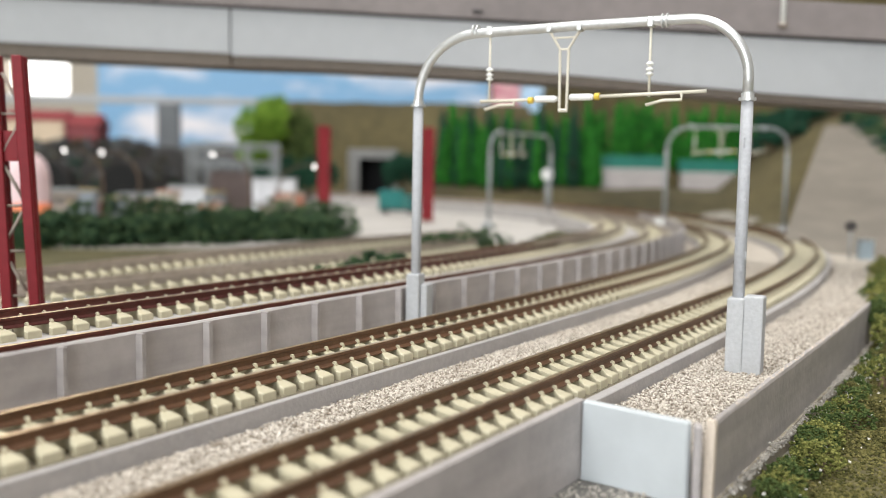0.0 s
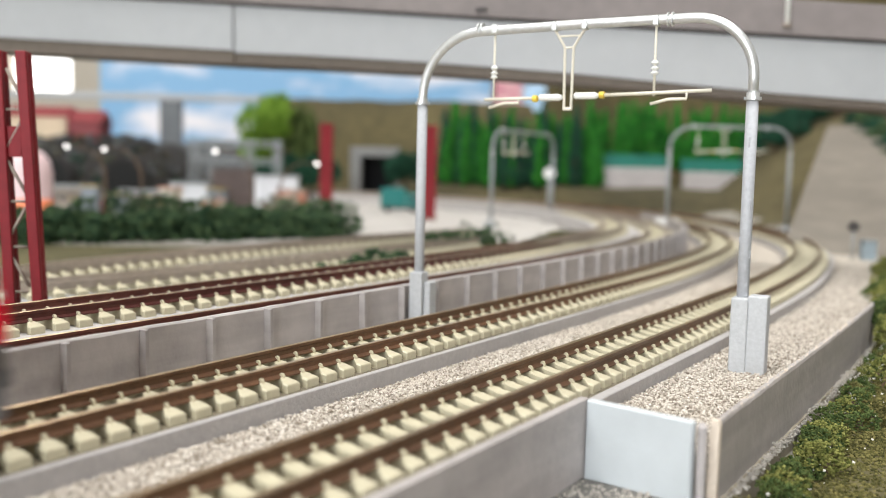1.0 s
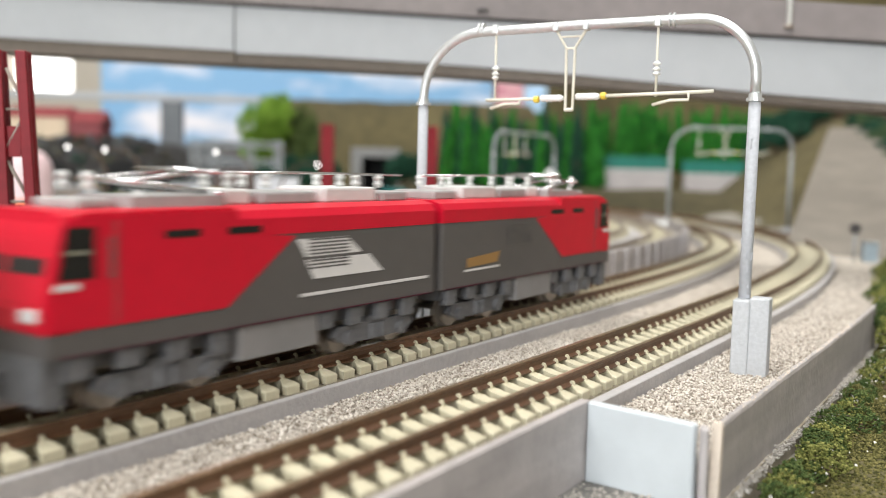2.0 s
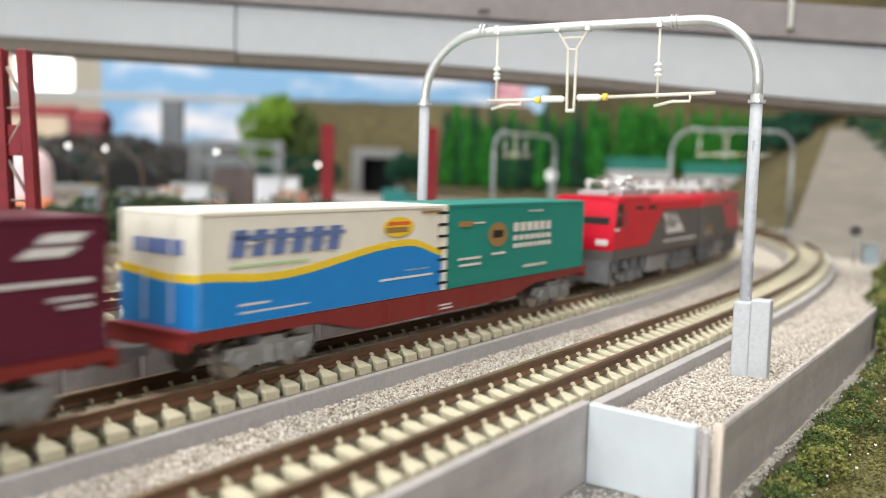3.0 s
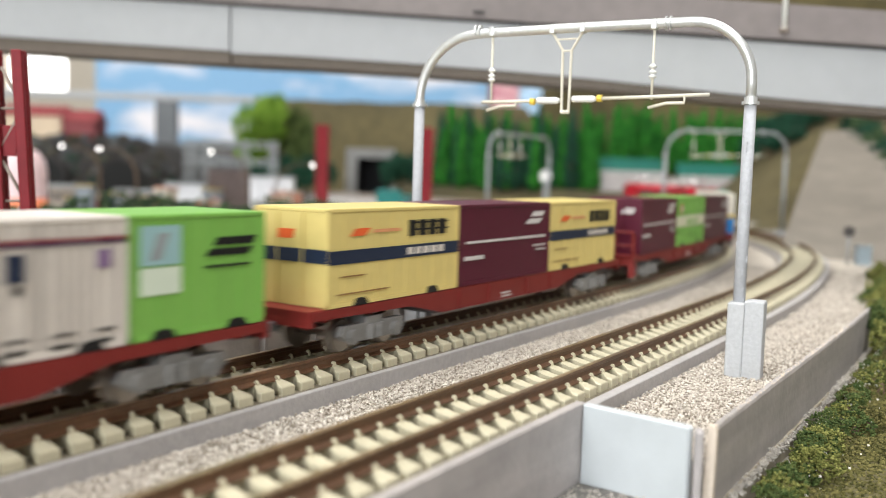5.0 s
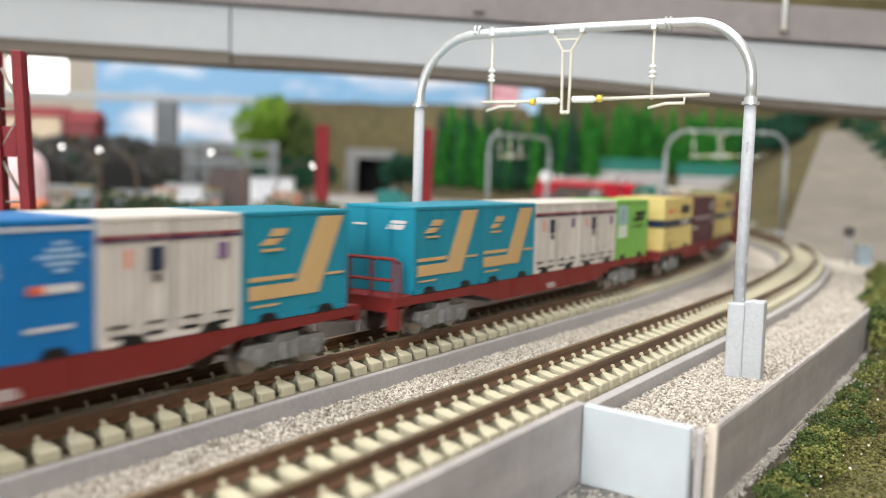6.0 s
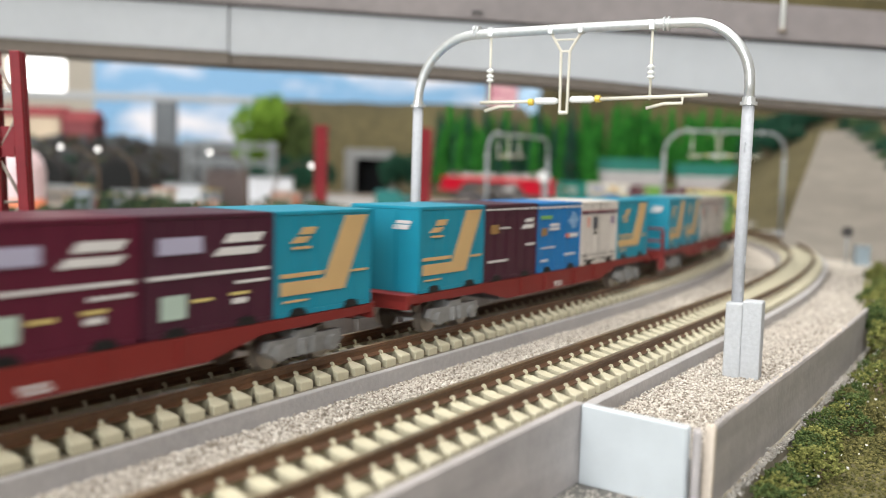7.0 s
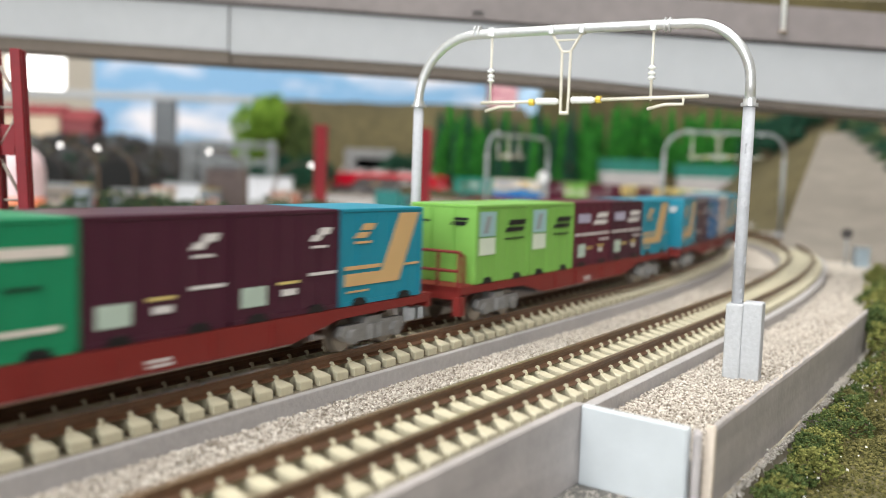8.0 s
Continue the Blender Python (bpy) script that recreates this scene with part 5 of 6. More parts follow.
def build_loco_half(cab_front, label):
    """One half of the twin locomotive; the cab is at +y if cab_front."""
    k = 1 if cab_front else -1
    unit = thing("locomotive", label, "locomotive", group="twin locomotive halves")
    half = 40.3
    def Y(v):
        return k * v
    body = box_part("body", (-9.2, 9.2, -half, half - 4, 8.4, 21.6), CHARCOAL, unit, "charcoal grey body side", 0.25) if k > 0 else box_part("body", (-9.2, 9.2, -half + 4, half, 8.4, 21.6), CHARCOAL, unit, "charcoal grey body side", 0.25)
    bm = bmesh.new()
    ends = sorted((Y(-half), Y(half - 2.2)))
    bm_prism(bm, [(-9.3, 21.4), (9.3, 21.4), (9.3, 23.9), (8.5, 25.1), (6.5, 25.7), (-6.5, 25.7), (-8.5, 25.1), (-9.3, 23.9)], "y", *ends)
    part("roof", bm, RED, unit, "red roof band")
    # raked cab with the diagonal colour edge
    bm = bmesh.new()
    bm_prism(bm, [(Y(half - 43), 21.4), (Y(half - 28), 11.2), (Y(half + 0.2), 11.2), (Y(half + 0.4), 14.5), (Y(half - 1.6), 22.5), (Y(half - 2.4), 24.8), (Y(half - 5), 25.5), (Y(half - 30), 25.6), (Y(half - 30), 21.4)], "x", -9.33, 9.33)
    bmesh.ops.bevel(bm, geom=list(bm.edges), offset=0.35, segments=2, affect="EDGES")
    part("cab", bm, RED, unit, "red raked cab")
    bm = bmesh.new()
    bm_prism(bm, [(Y(half - 30), 8.4), (Y(half), 8.4), (Y(half + 0.1), 11.2), (Y(half - 30), 11.2)], "x", -9.25, 9.25)
    part("cab_skirt", bm, CHARCOAL, unit, "grey cab skirt")
    for sx in (-1, 1):
        x = sx * 9.33
        poly_on_side(unit, "side_window", [(Y(half - 6.4), 17.6), (Y(half - 1.3), 17.6), (Y(half - 2.5), 23.8), (Y(half - 6.4), 23.8)], x, GLASS, 0.12, "dark cab side window")
        poly_on_side(unit, "window_bar", [(Y(half - 5.8), 20.6), (Y(half - 2.0), 20.6), (Y(half - 2.0), 21.0), (Y(half - 5.8), 21.0)], x, CHROME, 0.2)
        poly_on_side(unit, "grille", [(Y(half - 4.2), 16.4), (Y(half - 0.8), 16.4), (Y(half - 0.9), 17.2), (Y(half - 4.2), 17.2)], x, WHITEMARK, 0.12)
        for a, b in ((17.0, 23.0), (28.0, 34.5)):
            poly_on_side(unit, "vent_window", [(Y(half - b), 21.9), (Y(half - a), 21.9), (Y(half - a), 22.9), (Y(half - b), 22.9)], x, GLASS, 0.1, "dark slot window")
        poly_on_side(unit, "door_line", [(Y(half - 9.6), 12.0), (Y(half - 9.35), 12.0), (Y(half - 9.35), 24.5), (Y(half - 9.6), 24.5)], x, CHARCOAL, 0.05)
        poly_on_side(unit, "door_handle", [(Y(half - 8.9), 17.5), (Y(half - 8.5), 17.5), (Y(half - 8.5), 22.5), (Y(half - 8.9), 22.5)], x, CHARCOAL, 0.25)
        # louvres
        for i in range(9):
            z = 15.6 + i * 0.56
            poly_on_side(unit, "louvre", [(Y(half - 55), z), (Y(half - 45), z), (Y(half - 45), z + 0.3), (Y(half - 55), z + 0.3)], sx * 9.2, LOUVRE, 0.12)
        if cab_front:
            poly_on_side(unit, "emblem_panel", [(Y(-31), 12.2), (Y(-19), 12.6), (Y(-18), 14.8), (Y(-24), 14.4), (Y(-31), 14.0)], sx * 9.2, GOLDMARK, 0.1, "dull gold plain emblem")
            poly_on_side(unit, "emblem_line", [(Y(-32), 11.4), (Y(-18), 11.5), (Y(-18), 11.9), (Y(-32), 11.8)], sx * 9.2, WHITEMARK, 0.12)
        else:
            for pts in ([(Y(-4), 17.6), (Y(-18), 17.6), (Y(-14), 20.4), (Y(-2), 20.4)], [(Y(-6), 14.0), (Y(-24), 14.0), (Y(-20), 17.1), (Y(-4), 17.1)]):
                poly_on_side(unit, "logo_shape", pts, sx * 9.2, WHITEMARK, 0.1, "plain white logo shape")
            poly_on_side(unit, "stripe", [(Y(-3), 11.4), (Y(-38), 11.4), (Y(-38), 11.9), (Y(-3), 11.9)], sx * 9.2, WHITEMARK, 0.1)
        poly_on_side(unit, "red_line", [(-39, 8.45), (39, 8.45), (39, 8.58), (-39, 8.58)], sx * 9.25, MAROON, 0.06)
    # cab front
    f = Y(half - 1.0)
    bm = bmesh.new()
    for x0, x1 in ((-7.8, -0.5), (0.5, 7.8)):
        bm_prism(bm, [(Y(half - 0.75), 18.2), (Y(half - 0.45), 18.2), (Y(half - 1.95), 23.4), (Y(half - 2.25), 23.4)], "x", x0, x1)
    part("windscreen", bm, GLASS, unit, "dark split windscreen")
    for x in (-6.2, 6.2):
        bm = bmesh.new()
        bm_box(bm, x - 1.7, x + 1.7, min(f, Y(half + 0.55)), max(f, Y(half + 0.55)), 12.6, 14.2, 0.2)
        part("headlight", bm, WHITEMARK, unit, "white headlight cluster")
    bm = bmesh.new()
    bm_prism(bm, [(Y(half - 2.5), 2.2), (Y(half + 0.3), 2.6), (Y(half + 0.3), 8.4), (Y(half - 2.5), 8.4)], "x", -8.4, 8.4)
    part("pilot", bm, UNDER, unit, "dark grey snow plough")
    # running gear
    for y in (-24, 22):
        bogie(unit, Y(y), UNDER, 15.0, 3.6)
    bm = bmesh.new()
    bm_box(bm, -8.9, 8.9, -9.5, 7.5, 3.2, 8.4, 0.3)
    part("centre_tank", bm, TANKGREY, unit, "grey equipment tank")
    box_part("frame", (-7.0, 7.0, -38, 38, 6.0, 8.6), UNDER, unit)
    rng = random.Random(9)
    for i in range(10):
        y = -36 + i * 7.6
        if -11 < y < 9:
            continue
        for sx in (-1, 1):
            box_part("gear_box", (min(sx * 7.5, sx * 8.9), max(sx * 7.5, sx * 8.9), y - 1.6, y + 1.8, 5.4 + rng.uniform(-0.6, 0.4), 8.3), UNDER, unit, "", 0.2)
    coupler(unit, Y(half), k)
    if k > 0:
        box_part("bellows", (-7.2, 7.2, -half - 2.6, -half, 8, 24.5), SEAM, unit, "black gangway bellows")
    # roof gear
    for a, b, w, h, m in ((-37, -29, 5.0, 1.8, ROOFGREY), (-27, -13, 5.2, 2.6, ROOFPALE), (-11, 1, 5.0, 2.0, ROOFGREY), (3, 8, 4.4, 2.4, ROOFPALE), (28, 33, 4.6, 1.4, ROOFGREY)):
        ys = sorted((Y(a), Y(b)))
        box_part("roof_box", (-w, w, ys[0], ys[1], 25.6, 25.6 + h), m, unit, "roof equipment box", 0.4)
    for y in (-31, -20, -2, 6, 30):
        for x in (-2.6, 2.6):
            bm = bmesh.new()
            bm_tube(bm, [(x, Y(y), 28.0), (x, Y(y), 28.6), (x, Y(y), 29.2), (x, Y(y), 29.8), (x, Y(y), 30.4)], [0.5, 0.8, 0.5, 0.8, 0.4], 8)
            part("roof_insulator", bm, ROOFPALE, unit)
    tube_part("roof_cable", [(2.6, Y(-38), 30.3), (2.6, Y(-10), 30.5), (2.6, Y(12), 30.3)], 0.25, CHROME, unit, "high-tension roof line", 6)
    bm = bmesh.new()
    bm_box(bm, -6.0, 6.0, min(Y(10), Y(26)), max(Y(10), Y(26)), 25.6, 27.2)
    panto = part("pantograph", bm, ROOFGREY, unit, "folded silver pantograph on its base")
    for x in (-4.6, 4.6):
        tube_part("lower_arm", [(x, Y(11), 27.6), (x * 0.85, Y(25), 29.2)], 0.35, CHROME, panto, sides=6)
        tube_part("upper_arm", [(x * 0.85, Y(25), 29.2), (x, Y(12), 30.6)], 0.35, CHROME, panto, sides=6)
    for yy, z in ((11, 27.6), (25, 29.2), (12, 30.6), (15, 30.8)):
        tube_part("cross_bar", [(-6.6, Y(yy), z), (6.6, Y(yy), z)], 0.35, CHROME, panto, sides=6)
    for x in (-5, 5):
        for yy in (11, 24):
            tube_part("stand", [(x, Y(yy), 25.6), (x, Y(yy), 27.9)], 0.6, ROOFPALE, panto, sides=6)
    return unit


def build_wagon(rail_end):
    car = thing("container_wagon", "brick-red flat wagon carrying containers" + (", with an end railing" if rail_end else ""), "freight wagon", group="container wagons")
    for sx in (-1, 1):
        bm = bmesh.new()
        bm_prism(bm, [(-64.5, 8.3), (-64.5, 6.9), (-37, 6.5), (-26, 4.1), (26, 4.1), (37, 6.5), (64.5, 6.9), (64.5, 8.3)], "x", sx * 7.4, sx * 8.3)
        part("side_sill", bm, DECK, car, "fish-bellied red side sill")
        poly_on_side(car, "sill_marking", [(-2.2, 4.7), (2.0, 4.7), (2.0, 5.05), (-2.2, 5.05)], sx * 8.3, WHITEMARK, 0.06)
        poly_on_side(car, "sill_marking", [(-2.6, 5.4), (1.6, 5.4), (1.6, 5.75), (-2.6, 5.75)], sx * 8.3, WHITEMARK, 0.06)
        for y in (-20, -8, 9, 21):
            poly_on_side(car, "sill_rib", [(y, 4.5), (y + 0.5, 4.5), (y + 0.5, 7.8), (y, 7.8)], sx * 8.3, DECK, 0.3)
    bm = bmesh.new()
    bm_box(bm, -8.0, 8.0, -65, 65, 7.4, 8.5)
    for y in range(-60, 61, 12):
        bm_box(bm, -7.4, 7.4, y - 0.8, y + 0.8, 6.2, 7.4)
    part("deck", bm, DECK, car, "red deck frame")
    for y in (-65, 65):
        box_part("end_beam", (-8.2, 8.2, min(y, y * 0.985), max(y, y * 0.985), 5.8, 8.45), DECK, car)
    for y in (-47.5, 47.5):
        bogie(car, y, BOGIEGREY)
    box_part("brake_gear", (-5, 5, -24, -10, 3.2, 6.4), UNDER, car, "dark brake gear", 0.3)
    coupler(car, 65, 1)
    coupler(car, -65, -1)
    if rail_end:
        bm = bmesh.new()
        for x in (-7.6, -2.6, 2.6, 7.6):
            bm_tube(bm, [(x, -64.4, 8.4), (x, -64.4, 15.5)], 0.35, 6)
        for z in (11.6, 15.5):
            bm_tube(bm, [(-7.6, -64.4, z), (7.6, -64.4, z)], 0.35, 6)
        for x in (-7.6, 7.6):
            bm_tube(bm, [(x, -64.4, 15.5), (x, -62.6, 14.6), (x, -62.4, 8.4)], 0.35, 6)
        part("end_railing", bm, DECK, car, "red end railing")
        box_part("step", (6.8, 8.6, -65.2, -63.2, 2.6, 6.4), DECK, car)
        box_part("step", (-8.6, -6.8, -65.2, -63.2, 2.6, 6.4), DECK, car)
    return car


def bars(n, y0, y1, z0, z1, mat):
    """n upright bars that fill a rectangle, for lettering that cannot be read."""
    w = (y1 - y0) / n
    return [([(y0 + i * w, z0), (y0 + (i + 0.72) * w, z0), (y0 + (i + 0.72) * w, z1), (y0 + i * w, z1)], mat) for i in range(n)]


def rect(y0, y1, z0, z1, mat):
    return ([(y0, z0), (y1, z0), (y1, z1), (y0, z1)], mat)


def slant(y0, y1, z0, z1, d, mat):
    return ([(y0, z0), (y1, z0), (y1 + d, z1), (y0 + d, z1)], mat)


def deco_teal():
    return [([(0.70, 0.95), (0.95, 0.95), (0.70, 0.2), (0.05, 0.2), (0.05, 0.33), (0.48, 0.33)], TAN), ([(0.05, 0.37), (0.46, 0.37), (0.48, 0.41), (0.05, 0.41)], TAN),
            rect(0.78, 0.96, 0.36, 0.385, TAN), slant(0.14, 0.28, 0.70, 0.76, 0.06, TAN), slant(0.22, 0.36, 0.78, 0.85, 0.04, TAN), rect(0.16, 0.34, 0.64, 0.665, TAN), rect(0.08, 0.32, 0.13, 0.15, TAN)]


def deco_maroon20():
    return [slant(0.70, 0.86, 0.72, 0.79, 0.05, WHITEMARK), slant(0.76, 0.90, 0.82, 0.89, 0.04, WHITEMARK), rect(0.06, 0.95, 0.52, 0.55, WHITEMARK), rect(0.05, 0.24, 0.31, 0.36, WHITEMARK),
            rect(0.80, 0.95, 0.40, 0.42, WHITEMARK), rect(0.84, 0.95, 0.34, 0.36, WHITEMARK)]


def deco_maroon12():
    return [rect(0.0, 1.0, 0.93, 0.95, WHITEMARK), slant(0.68, 0.9, 0.66, 0.72, 0.05, WHITEMARK), slant(0.74, 0.9, 0.75, 0.80, 0.04, WHITEMARK), rect(0.06, 0.42, 0.24, 0.27, WHITEMARK), rect(0.78, 0.96, 0.42, 0.45, WHITEMARK),
            rect(0.10, 0.24, 0.62, 0.74, GOLDMARK), rect(0.26, 0.46, 0.68, 0.70, WHITEMARK)]


def deco_maroonline():
    return [slant(0.5, 0.86, 0.64, 0.71, 0.06, WHITEMARK), slant(0.58, 0.88, 0.75, 0.83, 0.05, WHITEMARK), rect(0.03, 0.97, 0.48, 0.51, WHITEMARK), rect(0.10, 0.42, 0.68, 0.82, paint("lilac_mark", (0.4, 0.38, 0.5))), rect(0.68, 0.96, 0.38, 0.405, WHITEMARK),
            rect(0.12, 0.30, 0.14, 0.34, paint("pale_green_panel", (0.42, 0.52, 0.45))), rect(0.34, 0.5, 0.26, 0.285, CORN), rect(0.64, 0.8, 0.28, 0.305, CORN), rect(0.66, 0.78, 0.2, 0.25, WHITEMARK)]


def deco_plum():
    return [slant(0.70, 0.80, 0.70, 0.76, 0.04, WHITEMARK), slant(0.78, 0.90, 0.76, 0.83, 0.03, WHITEMARK), rect(0.72, 0.88, 0.63, 0.655, WHITEMARK), rect(0.08, 0.30, 0.14, 0.32, paint("pale_green_panel", (0.42, 0.52, 0.45))),
            rect(0.40, 0.6, 0.31, 0.335, CORN), rect(0.44, 0.58, 0.2, 0.26, WHITEMARK), rect(0.70, 0.98, 0.36, 0.39, WHITEMARK)]


def deco_blue():
    out = [rect(0.0, 1.0, 0.925, 0.95, WHITEMARK), rect(0.06, 0.3, 0.77, 0.82, paint("green_mark", (0.2, 0.42, 0.1))), rect(0.08, 0.2, 0.53, 0.64, GOLDMARK), rect(0.26, 0.48, 0.60, 0.64, WHITEMARK), rect(0.26, 0.48, 0.66, 0.70, WHITEMARK)]
    for z in (0.62, 0.67, 0.72, 0.77, 0.82):
        w = 0.13 - 0.9 * abs(z - 0.72)
        out.append(rect(0.82 - w, 0.82 + w, z, z + 0.025, paint("pale_blue_mark", (0.35, 0.52, 0.7))))
    return out + [rect(0.64, 0.92, 0.47, 0.53, WHITEMARK), rect(0.64, 0.72, 0.47, 0.53, ORANGEMARK), rect(0.08, 0.40, 0.34, 0.36, WHITEMARK), rect(0.62, 0.88, 0.20, 0.23, WHITEMARK), rect(0.08, 0.22, 0.15, 0.18, WHITEMARK)]


def deco_white():
    seam = paint("panel_seam", (0.40, 0.36, 0.33))
    out = [rect(x, x + 0.008, 0.09, 0.97, seam) for x in (0.07, 0.13, 0.19, 0.25, 0.31, 0.43, 0.57, 0.63, 0.69, 0.75, 0.81, 0.93)]
    out += [rect(0.0, 1.0, 0.835, 0.86, paint("dark_red_band", (0.22, 0.025, 0.03))), rect(0.0, 1.0, 0.805, 0.833, paint("purple_band", (0.06, 0.025, 0.07)))]
    out += [rect(0.32, 0.42, 0.56, 0.76, NAVY), rect(0.82, 0.9, 0.62, 0.76, paint("violet_mark", (0.2, 0.12, 0.25))), rect(0.18, 0.2, 0.6, 0.75, ORANGEMARK), rect(0.36, 0.40, 0.47, 0.54, BLACKMARK)]
    out += [rect(0.49, 0.505, 0.06, 0.98, paint("panel_line", (0.2, 0.18, 0.17)))]
    return out + [rect(a, a + 0.13, 0.05, 0.08, BLACKMARK) for a in (0.08, 0.3, 0.55, 0.78)] + [rect(a, a + 0.13, 0.14, 0.16, BLACKMARK) for a in (0.06, 0.3, 0.56, 0.8)]


def deco_lime():
    return [rect(0.06, 0.34, 0.60, 0.92, paint("pale_blue_panel", (0.30, 0.48, 0.50))), rect(0.06, 0.34, 0.36, 0.58, paint("white_green_panel", (0.62, 0.70, 0.58))), slant(0.12, 0.2, 0.64, 0.86, 0.06, GREYSTEEL),
            slant(0.52, 0.86, 0.64, 0.70, 0.04, BLACKMARK), slant(0.58, 0.9, 0.73, 0.80, 0.03, BLACKMARK), rect(0.52, 0.88, 0.54, 0.56, BLACKMARK)]


def deco_yellow():
    out = [rect(0.0, 1.0, 0.44, 0.58, NAVY)] + bars(5, 0.56, 0.88, 0.47, 0.55, OFFWHITE)
    out += bars(4, 0.57, 0.90, 0.68, 0.86, BLACKMARK) + [rect(0.57, 0.9, 0.74, 0.76, BLACKMARK), rect(0.57, 0.9, 0.82, 0.84, BLACKMARK)]
    return out + [slant(0.14, 0.24, 0.72, 0.80, 0.04, ORANGEMARK), rect(0.30, 0.50, 0.745, 0.78, paint("salmon_mark", (0.66, 0.30, 0.14))), rect(0.08, 0.25, 0.3, 0.315, GOLDMARK), rect(0.06, 0.42, 0.12, 0.135, GOLDMARK)]


def deco_greenband():
    out = [rect(0.0, 1.0, 0.40, 0.62, BANDWHITE)] + [rect(a, a + 0.09, 0.43, 0.55, LIME) for a in (0.34, 0.47, 0.62)]
    ring_pts = [(0.155 + 0.05 * math.cos(i * math.pi / 7), 0.77 + 0.11 * math.sin(i * math.pi / 7)) for i in range(14)]
    return out + [(ring_pts, paint("dull_red_mark", (0.45, 0.14, 0.08))), rect(0.13, 0.18, 0.7, 0.83, OFFWHITE), rect(0.03, 0.17, 0.26, 0.275, BLACKMARK), rect(0.45, 0.5, 0.14, 0.27, paint("deep_green", (0.08, 0.22, 0.03))), rect(0.64, 0.68, 0.14, 0.24, paint("deep_green", (0.08, 0.22, 0.03)))]


def deco_emerald():
    return [rect(0.5, 0.95, 0.72, 0.8, OFFWHITE), rect(0.06, 0.9, 0.18, 0.22, OFFWHITE), rect(0.6, 0.8, 0.5, 0.52, BLACKMARK)]


def deco_green31():
    disc = [(0.31 + 0.065 * math.cos(i * math.pi / 8), 0.60 + 0.16 * math.sin(i * math.pi / 8)) for i in range(16)]
    out = [(disc, GOLDMARK), rect(0.275, 0.345, 0.56, 0.66, BLACKMARK)]
    out += bars(6, 0.42, 0.72, 0.62, 0.74, OFFWHITE) + bars(7, 0.42, 0.72, 0.50, 0.57, OFFWHITE) + bars(8, 0.42, 0.72, 0.40, 0.46, OFFWHITE)
    return out + [rect(0.06, 0.14, 0.73, 0.80, GOLDMARK), rect(0.15, 0.22, 0.76, 0.78, OFFWHITE), rect(0.06, 0.20, 0.32, 0.35, OFFWHITE), rect(0.07, 0.2, 0.24, 0.27, OFFWHITE), rect(0.50, 0.68, 0.12, 0.15, OFFWHITE), rect(0.53, 0.64, 0.88, 0.9, OFFWHITE), rect(0.27, 0.36, 0.34, 0.37, OFFWHITE)]


def wave(y):
    # height of the blue wave along the side
    return 0.36 + 0.20 * (0.5 - 0.5 * math.cos(math.pi * min(max((y - 0.22) / 0.55, 0), 1))) - 0.16 * smooth(0.80, 1.0, y) + 0.05 * smooth(0.22, 0.0, y)


def deco_white31():
    n = 40
    lower = [(0.0, 0.0), (1.0, 0.0)] + [(1 - i / n, wave(1 - i / n)) for i in range(n + 1)]
    band = [(i / n, wave(i / n) + 0.002) for i in range(n + 1)] + [(1 - i / n, wave(1 - i / n) + 0.075) for i in range(n + 1)]
    disc = [(0.745 + 0.075 * math.cos(i * math.pi / 9), 0.78 + 0.11 * math.sin(i * math.pi / 9)) for i in range(18)]
    out = [(lower, WAVEBLUE), (band, WAVEYELLOW), (disc, WAVEYELLOW), rect(0.69, 0.80, 0.80, 0.84, ORANGEMARK), rect(0.68, 0.79, 0.72, 0.78, GOLDMARK)]
    ink = paint("slate_blue_mark", (0.11, 0.16, 0.34))
    out += [slant(0.09 + i * 0.068, 0.135 + i * 0.068, 0.60, 0.84, 0.012, ink) for i in range(6)] + [rect(0.10, 0.5, 0.75, 0.79, ink), ([(0.12, 0.69), (0.25, 0.735), (0.36, 0.67), (0.47, 0.71), (0.47, 0.735), (0.36, 0.70), (0.25, 0.765), (0.12, 0.72)], OFFWHITE)]
    return out + [rect(0.09, 0.36, 0.51, 0.53, paint("pale_green_mark", (0.42, 0.6, 0.3))), rect(0.86, 0.985, 0.92, 0.95, GOLDMARK), rect(0.12, 0.22, 0.16, 0.18, OFFWHITE), rect(0.12, 0.36, 0.09, 0.105, OFFWHITE), rect(0.66, 0.92, 0.20, 0.225, OFFWHITE), rect(0.78, 0.9, 0.28, 0.3, OFFWHITE)]


